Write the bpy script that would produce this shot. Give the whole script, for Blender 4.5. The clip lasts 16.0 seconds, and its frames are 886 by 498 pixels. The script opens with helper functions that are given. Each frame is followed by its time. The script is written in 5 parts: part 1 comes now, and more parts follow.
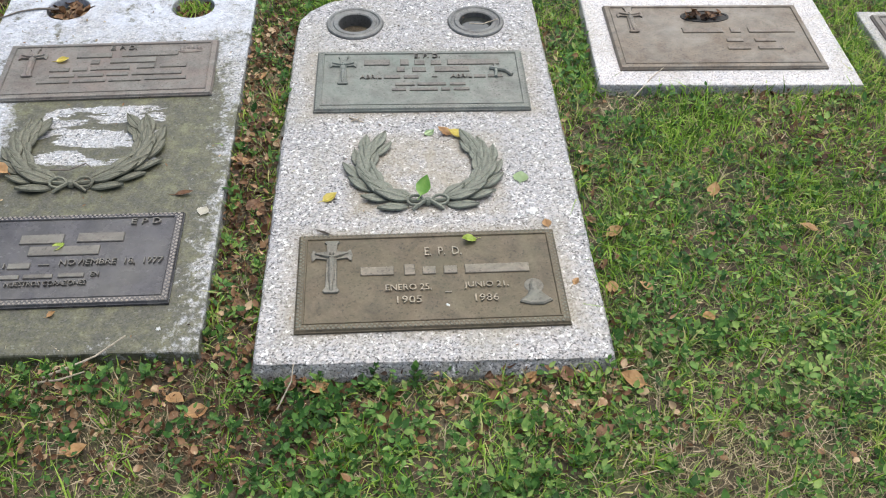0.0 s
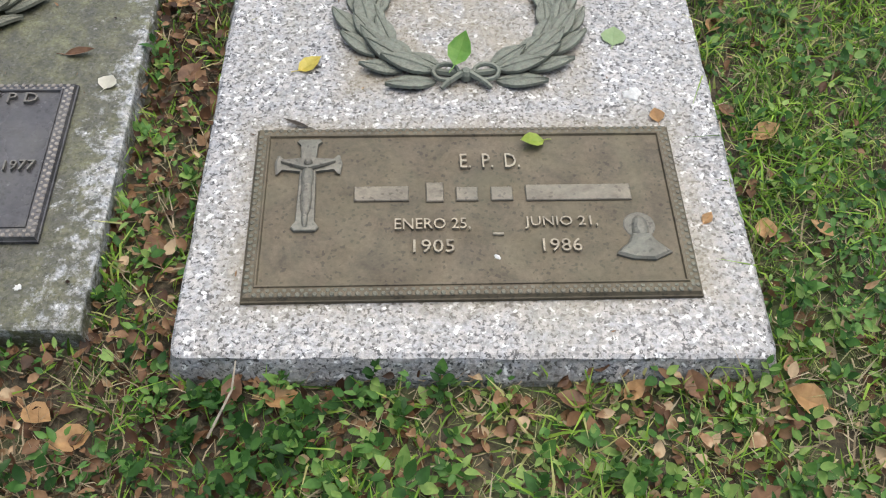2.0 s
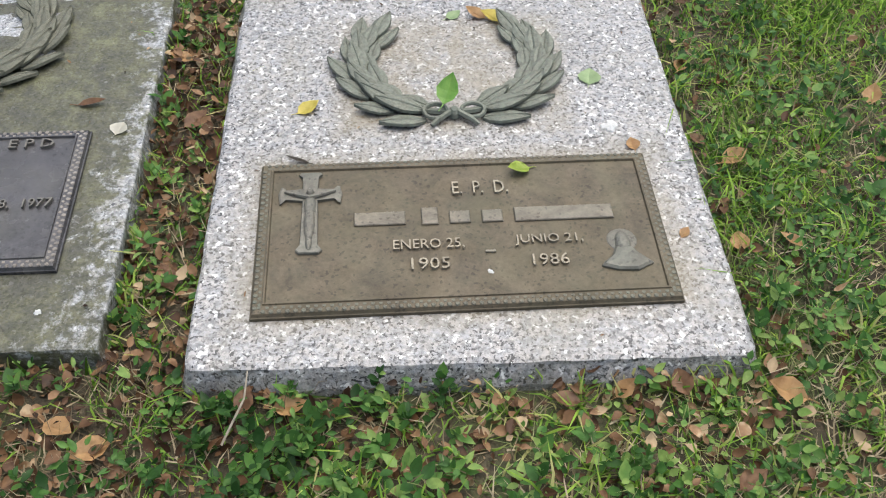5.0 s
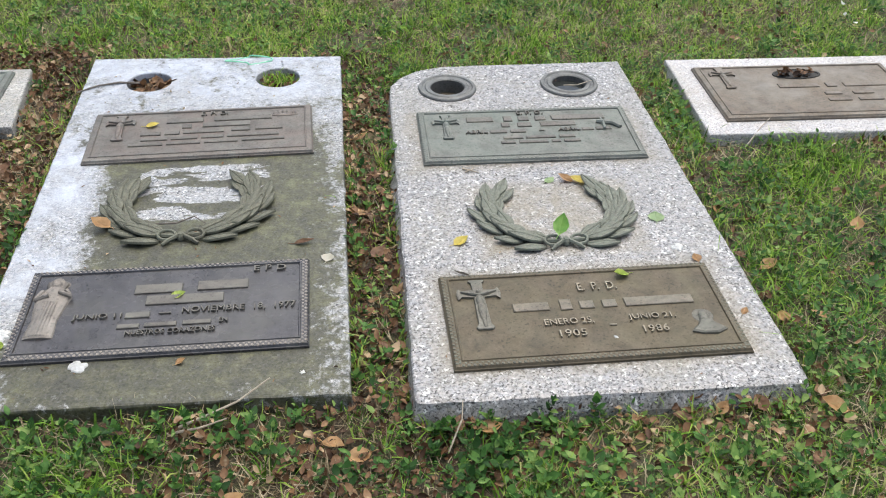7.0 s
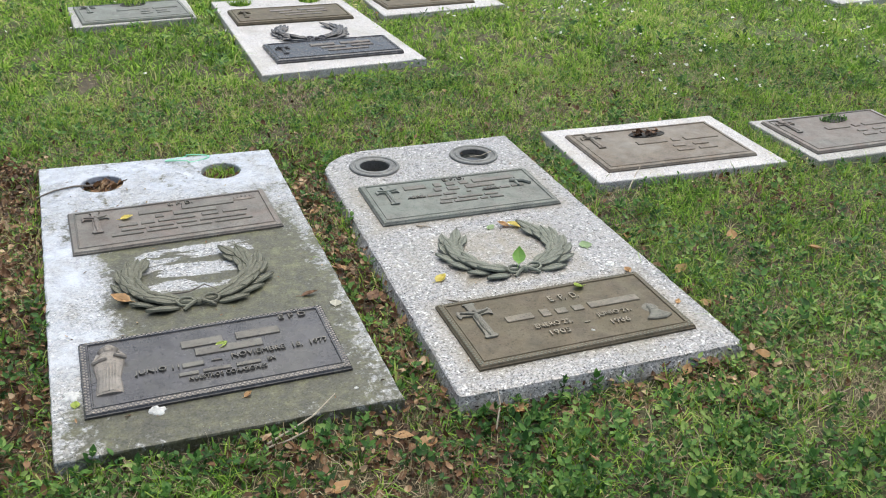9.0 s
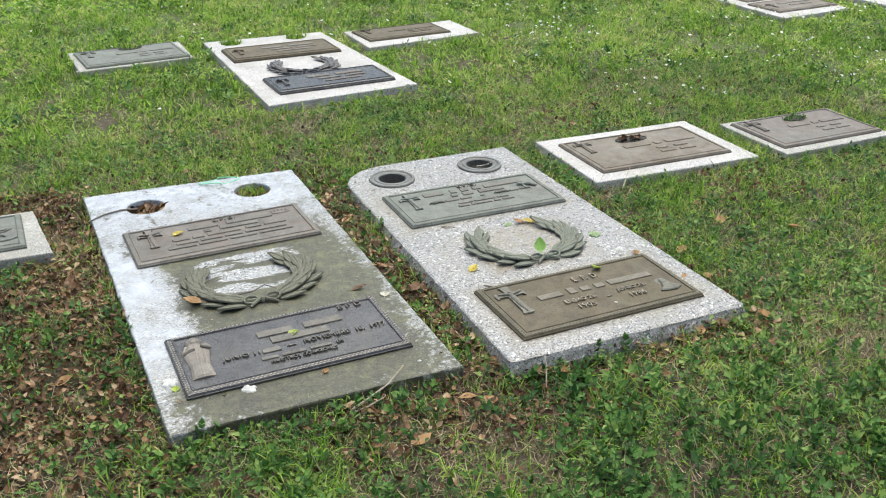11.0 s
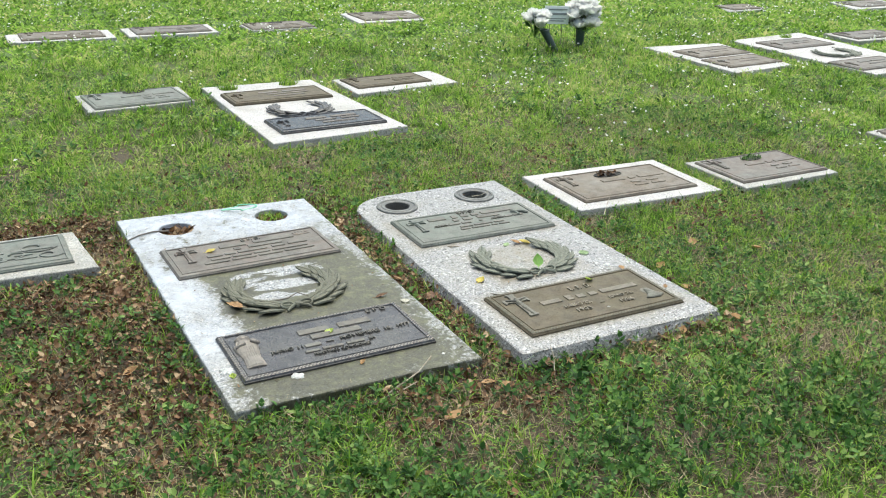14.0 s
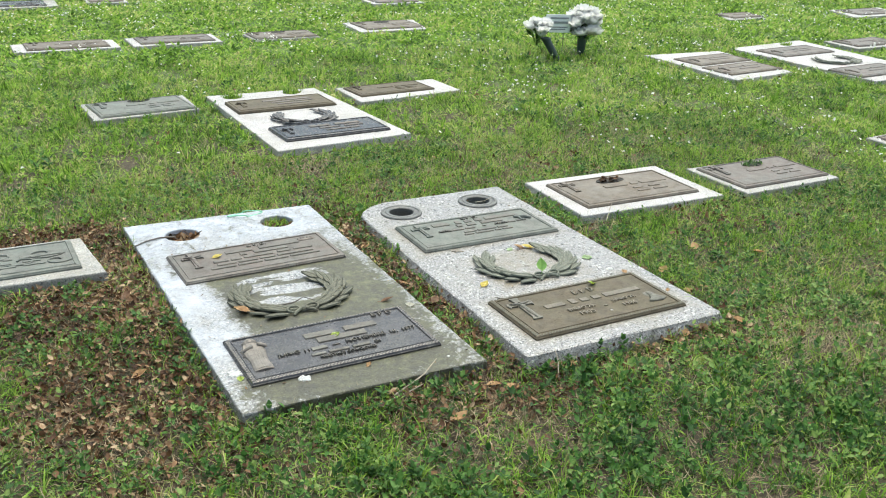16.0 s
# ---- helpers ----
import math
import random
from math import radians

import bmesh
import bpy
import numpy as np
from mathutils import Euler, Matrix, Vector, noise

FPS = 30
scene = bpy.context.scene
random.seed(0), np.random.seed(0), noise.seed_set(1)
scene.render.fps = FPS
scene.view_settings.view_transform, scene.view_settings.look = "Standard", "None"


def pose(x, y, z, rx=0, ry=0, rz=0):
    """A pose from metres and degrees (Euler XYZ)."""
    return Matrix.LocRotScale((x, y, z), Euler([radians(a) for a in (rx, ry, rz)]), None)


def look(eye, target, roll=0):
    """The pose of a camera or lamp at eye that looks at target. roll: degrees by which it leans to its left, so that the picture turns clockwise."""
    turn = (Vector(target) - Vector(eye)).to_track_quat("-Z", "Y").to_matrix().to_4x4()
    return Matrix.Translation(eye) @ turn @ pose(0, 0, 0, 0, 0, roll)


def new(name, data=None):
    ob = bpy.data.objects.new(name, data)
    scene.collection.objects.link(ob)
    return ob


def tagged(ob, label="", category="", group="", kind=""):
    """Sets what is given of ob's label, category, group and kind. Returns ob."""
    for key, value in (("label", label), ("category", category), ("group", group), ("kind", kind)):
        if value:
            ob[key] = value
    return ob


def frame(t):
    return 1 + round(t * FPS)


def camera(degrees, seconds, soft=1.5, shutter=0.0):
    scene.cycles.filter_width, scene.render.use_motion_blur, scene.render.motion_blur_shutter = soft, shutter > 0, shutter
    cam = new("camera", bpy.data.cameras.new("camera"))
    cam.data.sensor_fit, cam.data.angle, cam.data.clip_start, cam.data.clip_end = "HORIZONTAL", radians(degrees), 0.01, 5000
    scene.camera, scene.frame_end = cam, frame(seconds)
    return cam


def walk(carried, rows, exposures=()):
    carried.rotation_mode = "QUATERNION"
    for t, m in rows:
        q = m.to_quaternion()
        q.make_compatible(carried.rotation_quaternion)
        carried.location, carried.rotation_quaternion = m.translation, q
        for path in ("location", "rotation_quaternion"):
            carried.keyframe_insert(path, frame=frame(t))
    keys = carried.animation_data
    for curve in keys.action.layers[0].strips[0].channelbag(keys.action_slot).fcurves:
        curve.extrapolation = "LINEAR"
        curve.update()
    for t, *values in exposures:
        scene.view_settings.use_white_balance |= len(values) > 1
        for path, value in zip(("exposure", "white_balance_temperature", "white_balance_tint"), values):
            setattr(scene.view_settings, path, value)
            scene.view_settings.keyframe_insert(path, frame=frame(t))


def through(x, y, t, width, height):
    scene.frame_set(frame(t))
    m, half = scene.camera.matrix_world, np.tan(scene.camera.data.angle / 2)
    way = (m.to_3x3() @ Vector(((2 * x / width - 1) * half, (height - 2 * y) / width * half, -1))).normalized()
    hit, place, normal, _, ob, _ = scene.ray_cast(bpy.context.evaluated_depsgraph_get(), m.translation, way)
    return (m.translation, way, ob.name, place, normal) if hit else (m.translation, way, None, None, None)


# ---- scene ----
cam = camera(49.9, 16.0, soft=1.1)
PATH = [
    (0, (-0.094, -1.344, 1.657), (-0.008, -0.287, 0.595), 1.5),
    (0.5, (-0.102, -1.110, 1.490), (-0.013, -0.114, 0.372), 2.3),
    (1, (-0.079, -0.928, 1.349), (-0.021, 0.020, 0.188), 1.6),
    (1.5, (-0.082, -0.771, 1.236), (-0.027, 0.120, 0.030), 1.8),
    (2, (-0.079, -0.663, 1.118), (-0.031, 0.200, -0.108), 1.8),
    (2.5, (-0.077, -0.556, 1.021), (-0.028, 0.277, -0.225), 1.8),
    (3, (-0.077, -0.525, 0.984), (-0.039, 0.315, -0.258), 1.2),
    (3.2, (-0.076, -0.524, 0.988), (-0.041, 0.316, -0.254), 0.9),
    (5.3, (-0.121, -0.920, 1.163), (-0.027, 0.123, 0.089), 1.6),
    (5.5, (-0.141, -1.016, 1.201), (-0.043, 0.074, 0.176), 1.9),
    (6, (-0.201, -1.225, 1.326), (-0.113, -0.076, 0.367), 1.4),
    (6.5, (-0.310, -1.284, 1.337), (-0.236, -0.099, 0.420), 0.9),
    (7, (-0.498, -1.362, 1.338), (-0.350, -0.151, 0.465), 1.0),
    (7.5, (-0.635, -1.451, 1.352), (-0.389, -0.220, 0.532), 0.9),
    (8, (-0.769, -1.584, 1.362), (-0.465, -0.336, 0.589), 1.0),
    (8.5, (-0.908, -1.678, 1.396), (-0.533, -0.422, 0.668), 0.9),
    (9, (-1.101, -1.689, 1.375), (-0.601, -0.463, 0.670), 2.3),
    (9.2, (-1.177, -1.705, 1.387), (-0.659, -0.500, 0.658), 2.3),
    (11.3, (-1.522, -1.912, 1.407), (-0.927, -0.694, 0.763), 0.6),
    (11.5, (-1.578, -1.911, 1.411), (-0.966, -0.700, 0.771), 1.0),
    (12, (-1.694, -1.914, 1.408), (-1.026, -0.730, 0.775), 1.4),
    (12.5, (-1.763, -1.934, 1.412), (-1.057, -0.767, 0.789), 1.3),
    (13, (-1.782, -1.986, 1.424), (-1.071, -0.812, 0.818), 1.5),
    (13.5, (-1.795, -2.105, 1.430), (-1.132, -0.895, 0.841), 1.1),
    (14, (-1.823, -2.171, 1.426), (-1.155, -0.954, 0.856), 1.8),
    (14.5, (-1.841, -2.189, 1.419), (-1.169, -0.972, 0.858), 1.8),
    (15, (-1.846, -2.199, 1.419), (-1.177, -0.979, 0.861), 1.7),
    (15.5, (-1.848, -2.201, 1.418), (-1.180, -0.978, 0.862), 1.8),
    (16, (-1.848, -2.197, 1.421), (-1.180, -0.974, 0.865), 1.6),
]
walk(cam, [(t, look(eye, target, roll)) for t, eye, target, roll in PATH], [(0, 0.66, 6450, 6), (3, 0.56, 6450, 6), (6, 0.62, 6450, 6), (9, 0.6, 6500, 4), (12, 0.74, 6600, 0), (16, 0.8, 6600, -2)])

# ---- light ----
world = bpy.data.worlds.new("world")
scene.world = world
world.use_nodes = True
wn = world.node_tree
sky = wn.nodes.new("ShaderNodeTexSky")
sky.sky_type, sky.sun_disc = "NISHITA", False
sky.sun_elevation, sky.sun_rotation = radians(74), radians(43)
sky.air_density, sky.dust_density, sky.ozone_density = 1.0, 5.0, 1.0
wn.links.new(sky.outputs[0], wn.nodes["Background"].inputs[0])
wn.nodes["Background"].inputs[1].default_value = 0.14
sun = new("sun", bpy.data.lights.new("sun", "SUN"))
sun.data.energy, sun.data.angle, sun.data.color = 2.2, radians(95), (1.0, 0.97, 0.93)
sun.matrix_world = look((0.97, 1.04, 4.95), (0, 0, 0))

# ---- materials ----
def material(name):
    m = bpy.data.materials.new(name)
    m.use_nodes = True
    t = m.node_tree
    return m, t, t.nodes["Principled BSDF"]


def node(t, kind, **values):
    n = t.nodes.new(kind)
    for key, value in values.items():
        if key.startswith("in_"):
            n.inputs[int(key[3:])].default_value = value
        elif key == "op":
            n.operation = value
        elif key == "blend":
            n.blend_type = value
        elif key == "feature":
            n.feature = value
    return n


def coords(t, scale=1.0, drift=True):
    """Object coordinates, shifted for each object by its random number."""
    c = t.nodes.new("ShaderNodeTexCoord")
    if not drift:
        return c.outputs["Object"]
    info = t.nodes.new("ShaderNodeObjectInfo")
    add = node(t, "ShaderNodeVectorMath", op="MULTIPLY_ADD", in_1=(scale, scale, scale))
    many = node(t, "ShaderNodeMath", op="MULTIPLY", in_1=37.0)
    t.links.new(info.outputs["Random"], many.inputs[0])
    t.links.new(c.outputs["Object"], add.inputs[0])
    t.links.new(many.outputs[0], add.inputs[2])
    return add.outputs[0]


def noisy(t, vec, scale, detail=4.0, rough=0.55, warp=0.0):
    n = t.nodes.new("ShaderNodeTexNoise")
    n.inputs["Scale"].default_value, n.inputs["Detail"].default_value = scale, detail
    n.inputs["Roughness"].default_value, n.inputs["Distortion"].default_value = rough, warp
    t.links.new(vec, n.inputs["Vector"])
    return n.outputs["Fac"]


def cells(t, vec, scale):
    n = t.nodes.new("ShaderNodeTexVoronoi")
    n.inputs["Scale"].default_value = scale
    t.links.new(vec, n.inputs["Vector"])
    s = t.nodes.new("ShaderNodeSeparateColor")
    t.links.new(n.outputs["Color"], s.inputs[0])
    return s.outputs[0]


def ramp(t, fac, *stops, hard=False):
    r = t.nodes.new("ShaderNodeValToRGB")
    e = r.color_ramp.elements
    while len(e) < len(stops):
        e.new(0.5)
    for one, (at, col) in zip(e, stops):
        one.position = at
        one.color = (*col, 1) if len(col) == 3 else col
    if hard:
        r.color_ramp.interpolation = "CONSTANT"
    t.links.new(fac, r.inputs[0])
    return r.outputs[0]


def g(v):
    return (v, v, v)


def mixed(t, fac, a, b, blend="MIX"):
    m = t.nodes.new("ShaderNodeMix")
    m.data_type, m.blend_type = "RGBA", blend
    for slot, value in ((0, fac), (6, a), (7, b)):
        if isinstance(value, (int, float)):
            m.inputs[slot].default_value = value
        elif isinstance(value, tuple):
            m.inputs[slot].default_value = (*value, 1)
        else:
            t.links.new(value, m.inputs[slot])
    return m.outputs[2]


def maths(t, op, a, b=0.0, clamp=False):
    m = t.nodes.new("ShaderNodeMath")
    m.operation, m.use_clamp = op, clamp
    for slot, value in ((0, a), (1, b)):
        if isinstance(value, (int, float)):
            m.inputs[slot].default_value = value
        else:
            t.links.new(value, m.inputs[slot])
    return m.outputs[0]


def bumped(t, p, height, strength=0.3, distance=0.002):
    b = t.nodes.new("ShaderNodeBump")
    b.inputs["Strength"].default_value, b.inputs["Distance"].default_value = strength, distance
    t.links.new(height, b.inputs["Height"])
    t.links.new(b.outputs[0], p.inputs["Normal"])


def speckle(t, v, tones):
    """Granite grains: dark mica, grey quartz, pale feldspar."""
    dark, low, mid, pale, white = tones

    def shifted(by):
        n = node(t, "ShaderNodeVectorMath", op="ADD", in_1=by)
        t.links.new(v, n.inputs[0])
        return n.outputs[0]

    base = ramp(t, noisy(t, v, 150, 3, 0.6, 0.4), (0.36, low), (0.47, mid), (0.58, pale))
    tint = ramp(t, noisy(t, shifted((3.1, 0.7, 1.9)), 75, 3, 0.6), (0.4, (0.88, 0.9, 0.94)), (0.6, (1.05, 1.01, 0.98)))
    base = mixed(t, 1.0, base, tint, "MULTIPLY")
    grit = ramp(t, noisy(t, shifted((5.3, 2.2, 0.4)), 520, 3, 0.7), (0.3, g(0.72)), (0.68, g(1.16)))
    base = mixed(t, 1.0, base, grit, "MULTIPLY")
    spar = ramp(t, noisy(t, shifted((1.7, 4.4, 2.8)), 95, 2, 0.5), (0.615, g(0.0)), (0.665, g(0.9)))
    base = mixed(t, spar, base, white)
    quartz = ramp(t, noisy(t, shifted((7.7, 1.3, 3.6)), 110, 4, 0.6, 0.5), (0.58, g(0.0)), (0.64, g(0.6)))
    base = mixed(t, quartz, base, low)
    swarm = ramp(t, noisy(t, shifted((2.9, 6.1, 5.2)), 48, 3, 0.6), (0.36, g(0.45)), (0.5, g(1.0)))
    mica = ramp(t, noisy(t, shifted((8.2, 3.8, 0.9)), 200, 2, 0.5, 0.3), (0.56, g(0.0)), (0.6, g(1.0)))
    return mixed(t, maths(t, "MULTIPLY", mica, swarm), base, dark)


def granite(name, tones, rough=0.42, stain=0.8, bump=0.25, halos=()):
    m, t, p = material(name)
    v = coords(t)
    grain = speckle(t, v, tones)
    wear = ramp(t, noisy(t, v, 5, 6, 0.65), (0.3, g(stain)), (0.62, g(1.0)))
    col = mixed(t, 1.0, grain, wear, "MULTIPLY")
    grime = ramp(t, noisy(t, v, 3.2, 9, 0.75, 0.6), (0.47, g(0.0)), (0.7, g(0.6)))
    col = mixed(t, grime, col, (0.2, 0.185, 0.14))
    if halos:
        # bronze run-off round the castings
        s = t.nodes.new("ShaderNodeSeparateXYZ")
        t.links.new(coords(t, drift=False), s.inputs[0])
        ring = 0.0
        for x0, x1, y0, y1 in halos:
            sides = [maths(t, "SUBTRACT", s.outputs[0], x0), maths(t, "SUBTRACT", x1, s.outputs[0]), maths(t, "SUBTRACT", s.outputs[1], y0), maths(t, "SUBTRACT", y1, s.outputs[1])]
            inner = maths(t, "MINIMUM", maths(t, "MINIMUM", sides[0], sides[1]), maths(t, "MINIMUM", sides[2], sides[3]))
            ring = maths(t, "MAXIMUM", ring, maths(t, "DIVIDE", inner, 0.05, True))
        ring = maths(t, "MULTIPLY", ring, ramp(t, noisy(t, v, 11, 8, 0.75, 0.5), (0.34, g(0.15)), (0.58, g(0.95))))
        col = mixed(t, ring, col, mixed(t, 0.35, (0.17, 0.14, 0.085), grain))
    t.links.new(col, p.inputs["Base Color"])
    p.inputs["Specular IOR Level"].default_value = 0.5
    r = ramp(t, noisy(t, v, 40, 4), (0.3, g(rough - 0.1)), (0.7, g(rough + 0.14)))
    t.links.new(r, p.inputs["Roughness"])
    bumped(t, p, noisy(t, v, 210, 5, 0.7), bump, 0.0015)
    return m


GREY_GRANITE = granite("grey_granite", ((0.035, 0.035, 0.038), (0.17, 0.17, 0.173), (0.27, 0.267, 0.269), (0.36, 0.355, 0.355), (0.66, 0.655, 0.65)), 0.32, 0.76,
                       halos=((-0.265, 0.453, -0.725, -0.335), (-0.245, 0.462, 0.06, 0.43), (-0.12, 0.32, -0.34, 0.02)))
PALE_GRANITE = granite("pale_granite", ((0.19, 0.182, 0.182), (0.34, 0.33, 0.33), (0.45, 0.438, 0.438), (0.52, 0.508, 0.508), (0.66, 0.65, 0.65)), 0.5, 0.84)
DULL_GRANITE = granite("dull_granite", ((0.12, 0.12, 0.12), (0.26, 0.26, 0.25), (0.36, 0.36, 0.34), (0.43, 0.42, 0.4), (0.55, 0.54, 0.52)), 0.55, 0.7)


def weathered_granite():
    """Pale granite under thin algae in its middle, worn clean along the head and the edges, with a blue-white sky sheen
    painted in.
    """
    m, t, p = material("weathered_granite")
    v = coords(t, drift=False)
    s = t.nodes.new("ShaderNodeSeparateXYZ")
    t.links.new(v, s.inputs[0])
    x, y = s.outputs[0], s.outputs[1]
    grain = speckle(t, v, ((0.06, 0.06, 0.06), (0.17, 0.17, 0.165), (0.26, 0.26, 0.25), (0.36, 0.36, 0.35), (0.56, 0.56, 0.57)))
    
    def span(c, low, high, soft):
        up = maths(t, "DIVIDE", maths(t, "SUBTRACT", c, low), soft, True)
        down = maths(t, "DIVIDE", maths(t, "SUBTRACT", high, c), soft, True)
        return maths(t, "MULTIPLY", up, down)

    clean = maths(t, "MAXIMUM", span(y, 0.3, 1.2, 0.25), maths(t, "MULTIPLY", span(x, -0.6, -0.2, 0.12), span(y, -0.55, 0.5, 0.2)))
    scrub_and_sheen = maths(t, "MULTIPLY", ramp(t, noisy(t, v, 9, 6, 0.7), (0.3, g(0.05)), (0.6, g(0.8))), maths(t, "ADD", maths(t, "MULTIPLY", clean, 0.8), 0.22))
    # blue-white tones stand in for sky mirrored in the worn stone
    sky_sheen = ramp(t, noisy(t, v, 24, 8, 0.75), (0.3, (0.26, 0.275, 0.315)), (0.58, (0.46, 0.495, 0.57)))
    worn = mixed(t, scrub_and_sheen, grain, sky_sheen)
    field = maths(t, "MULTIPLY", span(x, -0.4, 0.42, 0.2), span(y, -0.9, 0.42, 0.2))
    left = maths(t, "MULTIPLY", span(x, -0.6, -0.12, 0.2), span(y, -0.6, 0.3, 0.22))
    field = maths(t, "SUBTRACT", field, maths(t, "MULTIPLY", left, 1.25))
    ragged = maths(t, "ADD", field, maths(t, "MULTIPLY", maths(t, "SUBTRACT", noisy(t, v, 8, 9, 0.75, 0.8), 0.5), 2.3))
    ragged = maths(t, "ADD", ragged, maths(t, "MULTIPLY", maths(t, "SUBTRACT", noisy(t, v, 55, 6, 0.75), 0.5), 1.9))
    stretch = t.nodes.new("ShaderNodeMapping")
    stretch.inputs["Scale"].default_value = (5.0, 17.0, 1.0)
    stretch.inputs["Rotation"].default_value = (0, 0, 0.25)
    t.links.new(v, stretch.inputs[0])
    streak = ramp(t, noisy(t, stretch.outputs[0], 1.0, 5, 0.6, 0.4), (0.47, g(0.0)), (0.5, g(1.0)))
    inside = maths(t, "MULTIPLY", span(x, -0.15, 0.2, 0.03), span(y, -0.17, 0.11, 0.03))
    ragged = maths(t, "SUBTRACT", ragged, maths(t, "MULTIPLY", maths(t, "MULTIPLY", streak, inside), 1.9))
    mask = ramp(t, ragged, (0.08, g(0.0)), (0.46, g(1.0)))
    algae = ramp(t, noisy(t, v, 34, 8, 0.8), (0.36, (0.015, 0.015, 0.005)), (0.5, (0.04, 0.041, 0.011)), (0.64, (0.1, 0.1, 0.037)))
    blot = ramp(t, noisy(t, v, 6, 7, 0.7, 0.8), (0.35, (0.45, 0.42, 0.38)), (0.6, (1.0, 1.0, 1.0)))
    algae = mixed(t, 1.0, algae, blot, "MULTIPLY")
    algae = mixed(t, 0.12, algae, grain)
    t.links.new(mixed(t, mask, worn, algae), p.inputs["Base Color"])
    polish = ramp(t, noisy(t, v, 14, 5), (0.3, g(0.18)), (0.7, g(0.36)))
    t.links.new(mixed(t, mask, polish, g(0.55)), p.inputs["Roughness"])
    p.inputs["Specular IOR Level"].default_value = 0.5
    bumped(t, p, noisy(t, v, 160, 5, 0.7), 0.25, 0.0015)
    return m


STAINED_GRANITE = weathered_granite()


def bronze(name, dark, base, patina, amount=0.5, rough=0.42, metal=0.55):
    m, t, p = material(name)
    v = coords(t)
    body = mixed(t, ramp(t, noisy(t, v, 130, 8, 0.8), (0.32, g(0)), (0.68, g(1))), dark, base)
    cloud = ramp(t, noisy(t, v, 16, 8, 0.72, 0.6), (0.34, g(0.58)), (0.52, g(0.95)), (0.68, g(1.22)))
    body = mixed(t, 1.0, body, cloud, "MULTIPLY")
    specks = ramp(t, cells(t, v, 260), (0, g(0.5)), (0.07, g(1.0)), hard=True)
    body = mixed(t, 0.8, body, specks, "MULTIPLY")
    green = ramp(t, noisy(t, v, 9, 7, 0.68, 0.5), (0.48 - 0.16 * amount, g(0)), (0.85 - 0.16 * amount, g(0.6)))
    t.links.new(mixed(t, green, body, patina), p.inputs["Base Color"])
    t.links.new(ramp(t, noisy(t, v, 25, 5), (0.3, g(rough)), (0.75, g(rough + 0.2))), p.inputs["Roughness"])
    p.inputs["Metallic"].default_value = metal
    bumped(t, p, noisy(t, v, 420, 4, 0.7), 0.35, 0.0006)
    return m


BROWN_BRONZE = bronze("brown_bronze", (0.062, 0.048, 0.03), (0.112, 0.09, 0.058), (0.11, 0.104, 0.06), 0.3, 0.56, 0.2)
BRONZE_RIM = bronze("bronze_rim", (0.07, 0.06, 0.043), (0.125, 0.11, 0.083), (0.12, 0.145, 0.115), 0.7, 0.5, 0.25)
GREEN_BRONZE = bronze("green_bronze", (0.1, 0.1, 0.09), (0.17, 0.17, 0.155), (0.15, 0.19, 0.165), 0.7, 0.5, 0.25)
DARK_BRONZE = bronze("dark_bronze", (0.034, 0.033, 0.037), (0.074, 0.07, 0.076), (0.11, 0.105, 0.09), 0.3, 0.17, 0.3)
GREY_BRONZE = bronze("grey_bronze", (0.095, 0.092, 0.082), (0.165, 0.16, 0.145), (0.14, 0.092, 0.076), 0.9, 0.44, 0.25)
WREATH_BRONZE = bronze("wreath_bronze", (0.075, 0.078, 0.06), (0.16, 0.165, 0.135), (0.2, 0.235, 0.19), 0.6, 0.52, 0.2)
AGED_BRONZE = bronze("aged_bronze", (0.06, 0.06, 0.042), (0.125, 0.122, 0.09), (0.17, 0.185, 0.14), 0.4, 0.5, 0.2)
RUSTY_BRONZE = bronze("rusty_bronze", (0.085, 0.066, 0.048), (0.15, 0.12, 0.09), (0.23, 0.22, 0.2), 0.7, 0.5, 0.25)
LETTER_BRONZE = bronze("letter_bronze", (0.17, 0.145, 0.105), (0.29, 0.25, 0.19), (0.25, 0.25, 0.2), 0.3, 0.36, 0.3)
PALE_BRONZE = bronze("pale_bronze", (0.14, 0.122, 0.105), (0.26, 0.232, 0.205), (0.26, 0.25, 0.23), 0.3, 0.45, 0.2)
CAST_BRONZE = bronze("cast_bronze", (0.09, 0.083, 0.068), (0.17, 0.158, 0.13), (0.15, 0.17, 0.145), 0.5, 0.48, 0.25)
DARK_LETTER = bronze("dark_letter", (0.085, 0.078, 0.07), (0.15, 0.138, 0.12), (0.17, 0.17, 0.145), 0.3, 0.42, 0.3)
BAR_BRONZE = bronze("bar_bronze", (0.1, 0.086, 0.064), (0.17, 0.148, 0.115), (0.13, 0.13, 0.108), 0.3, 0.42, 0.25)


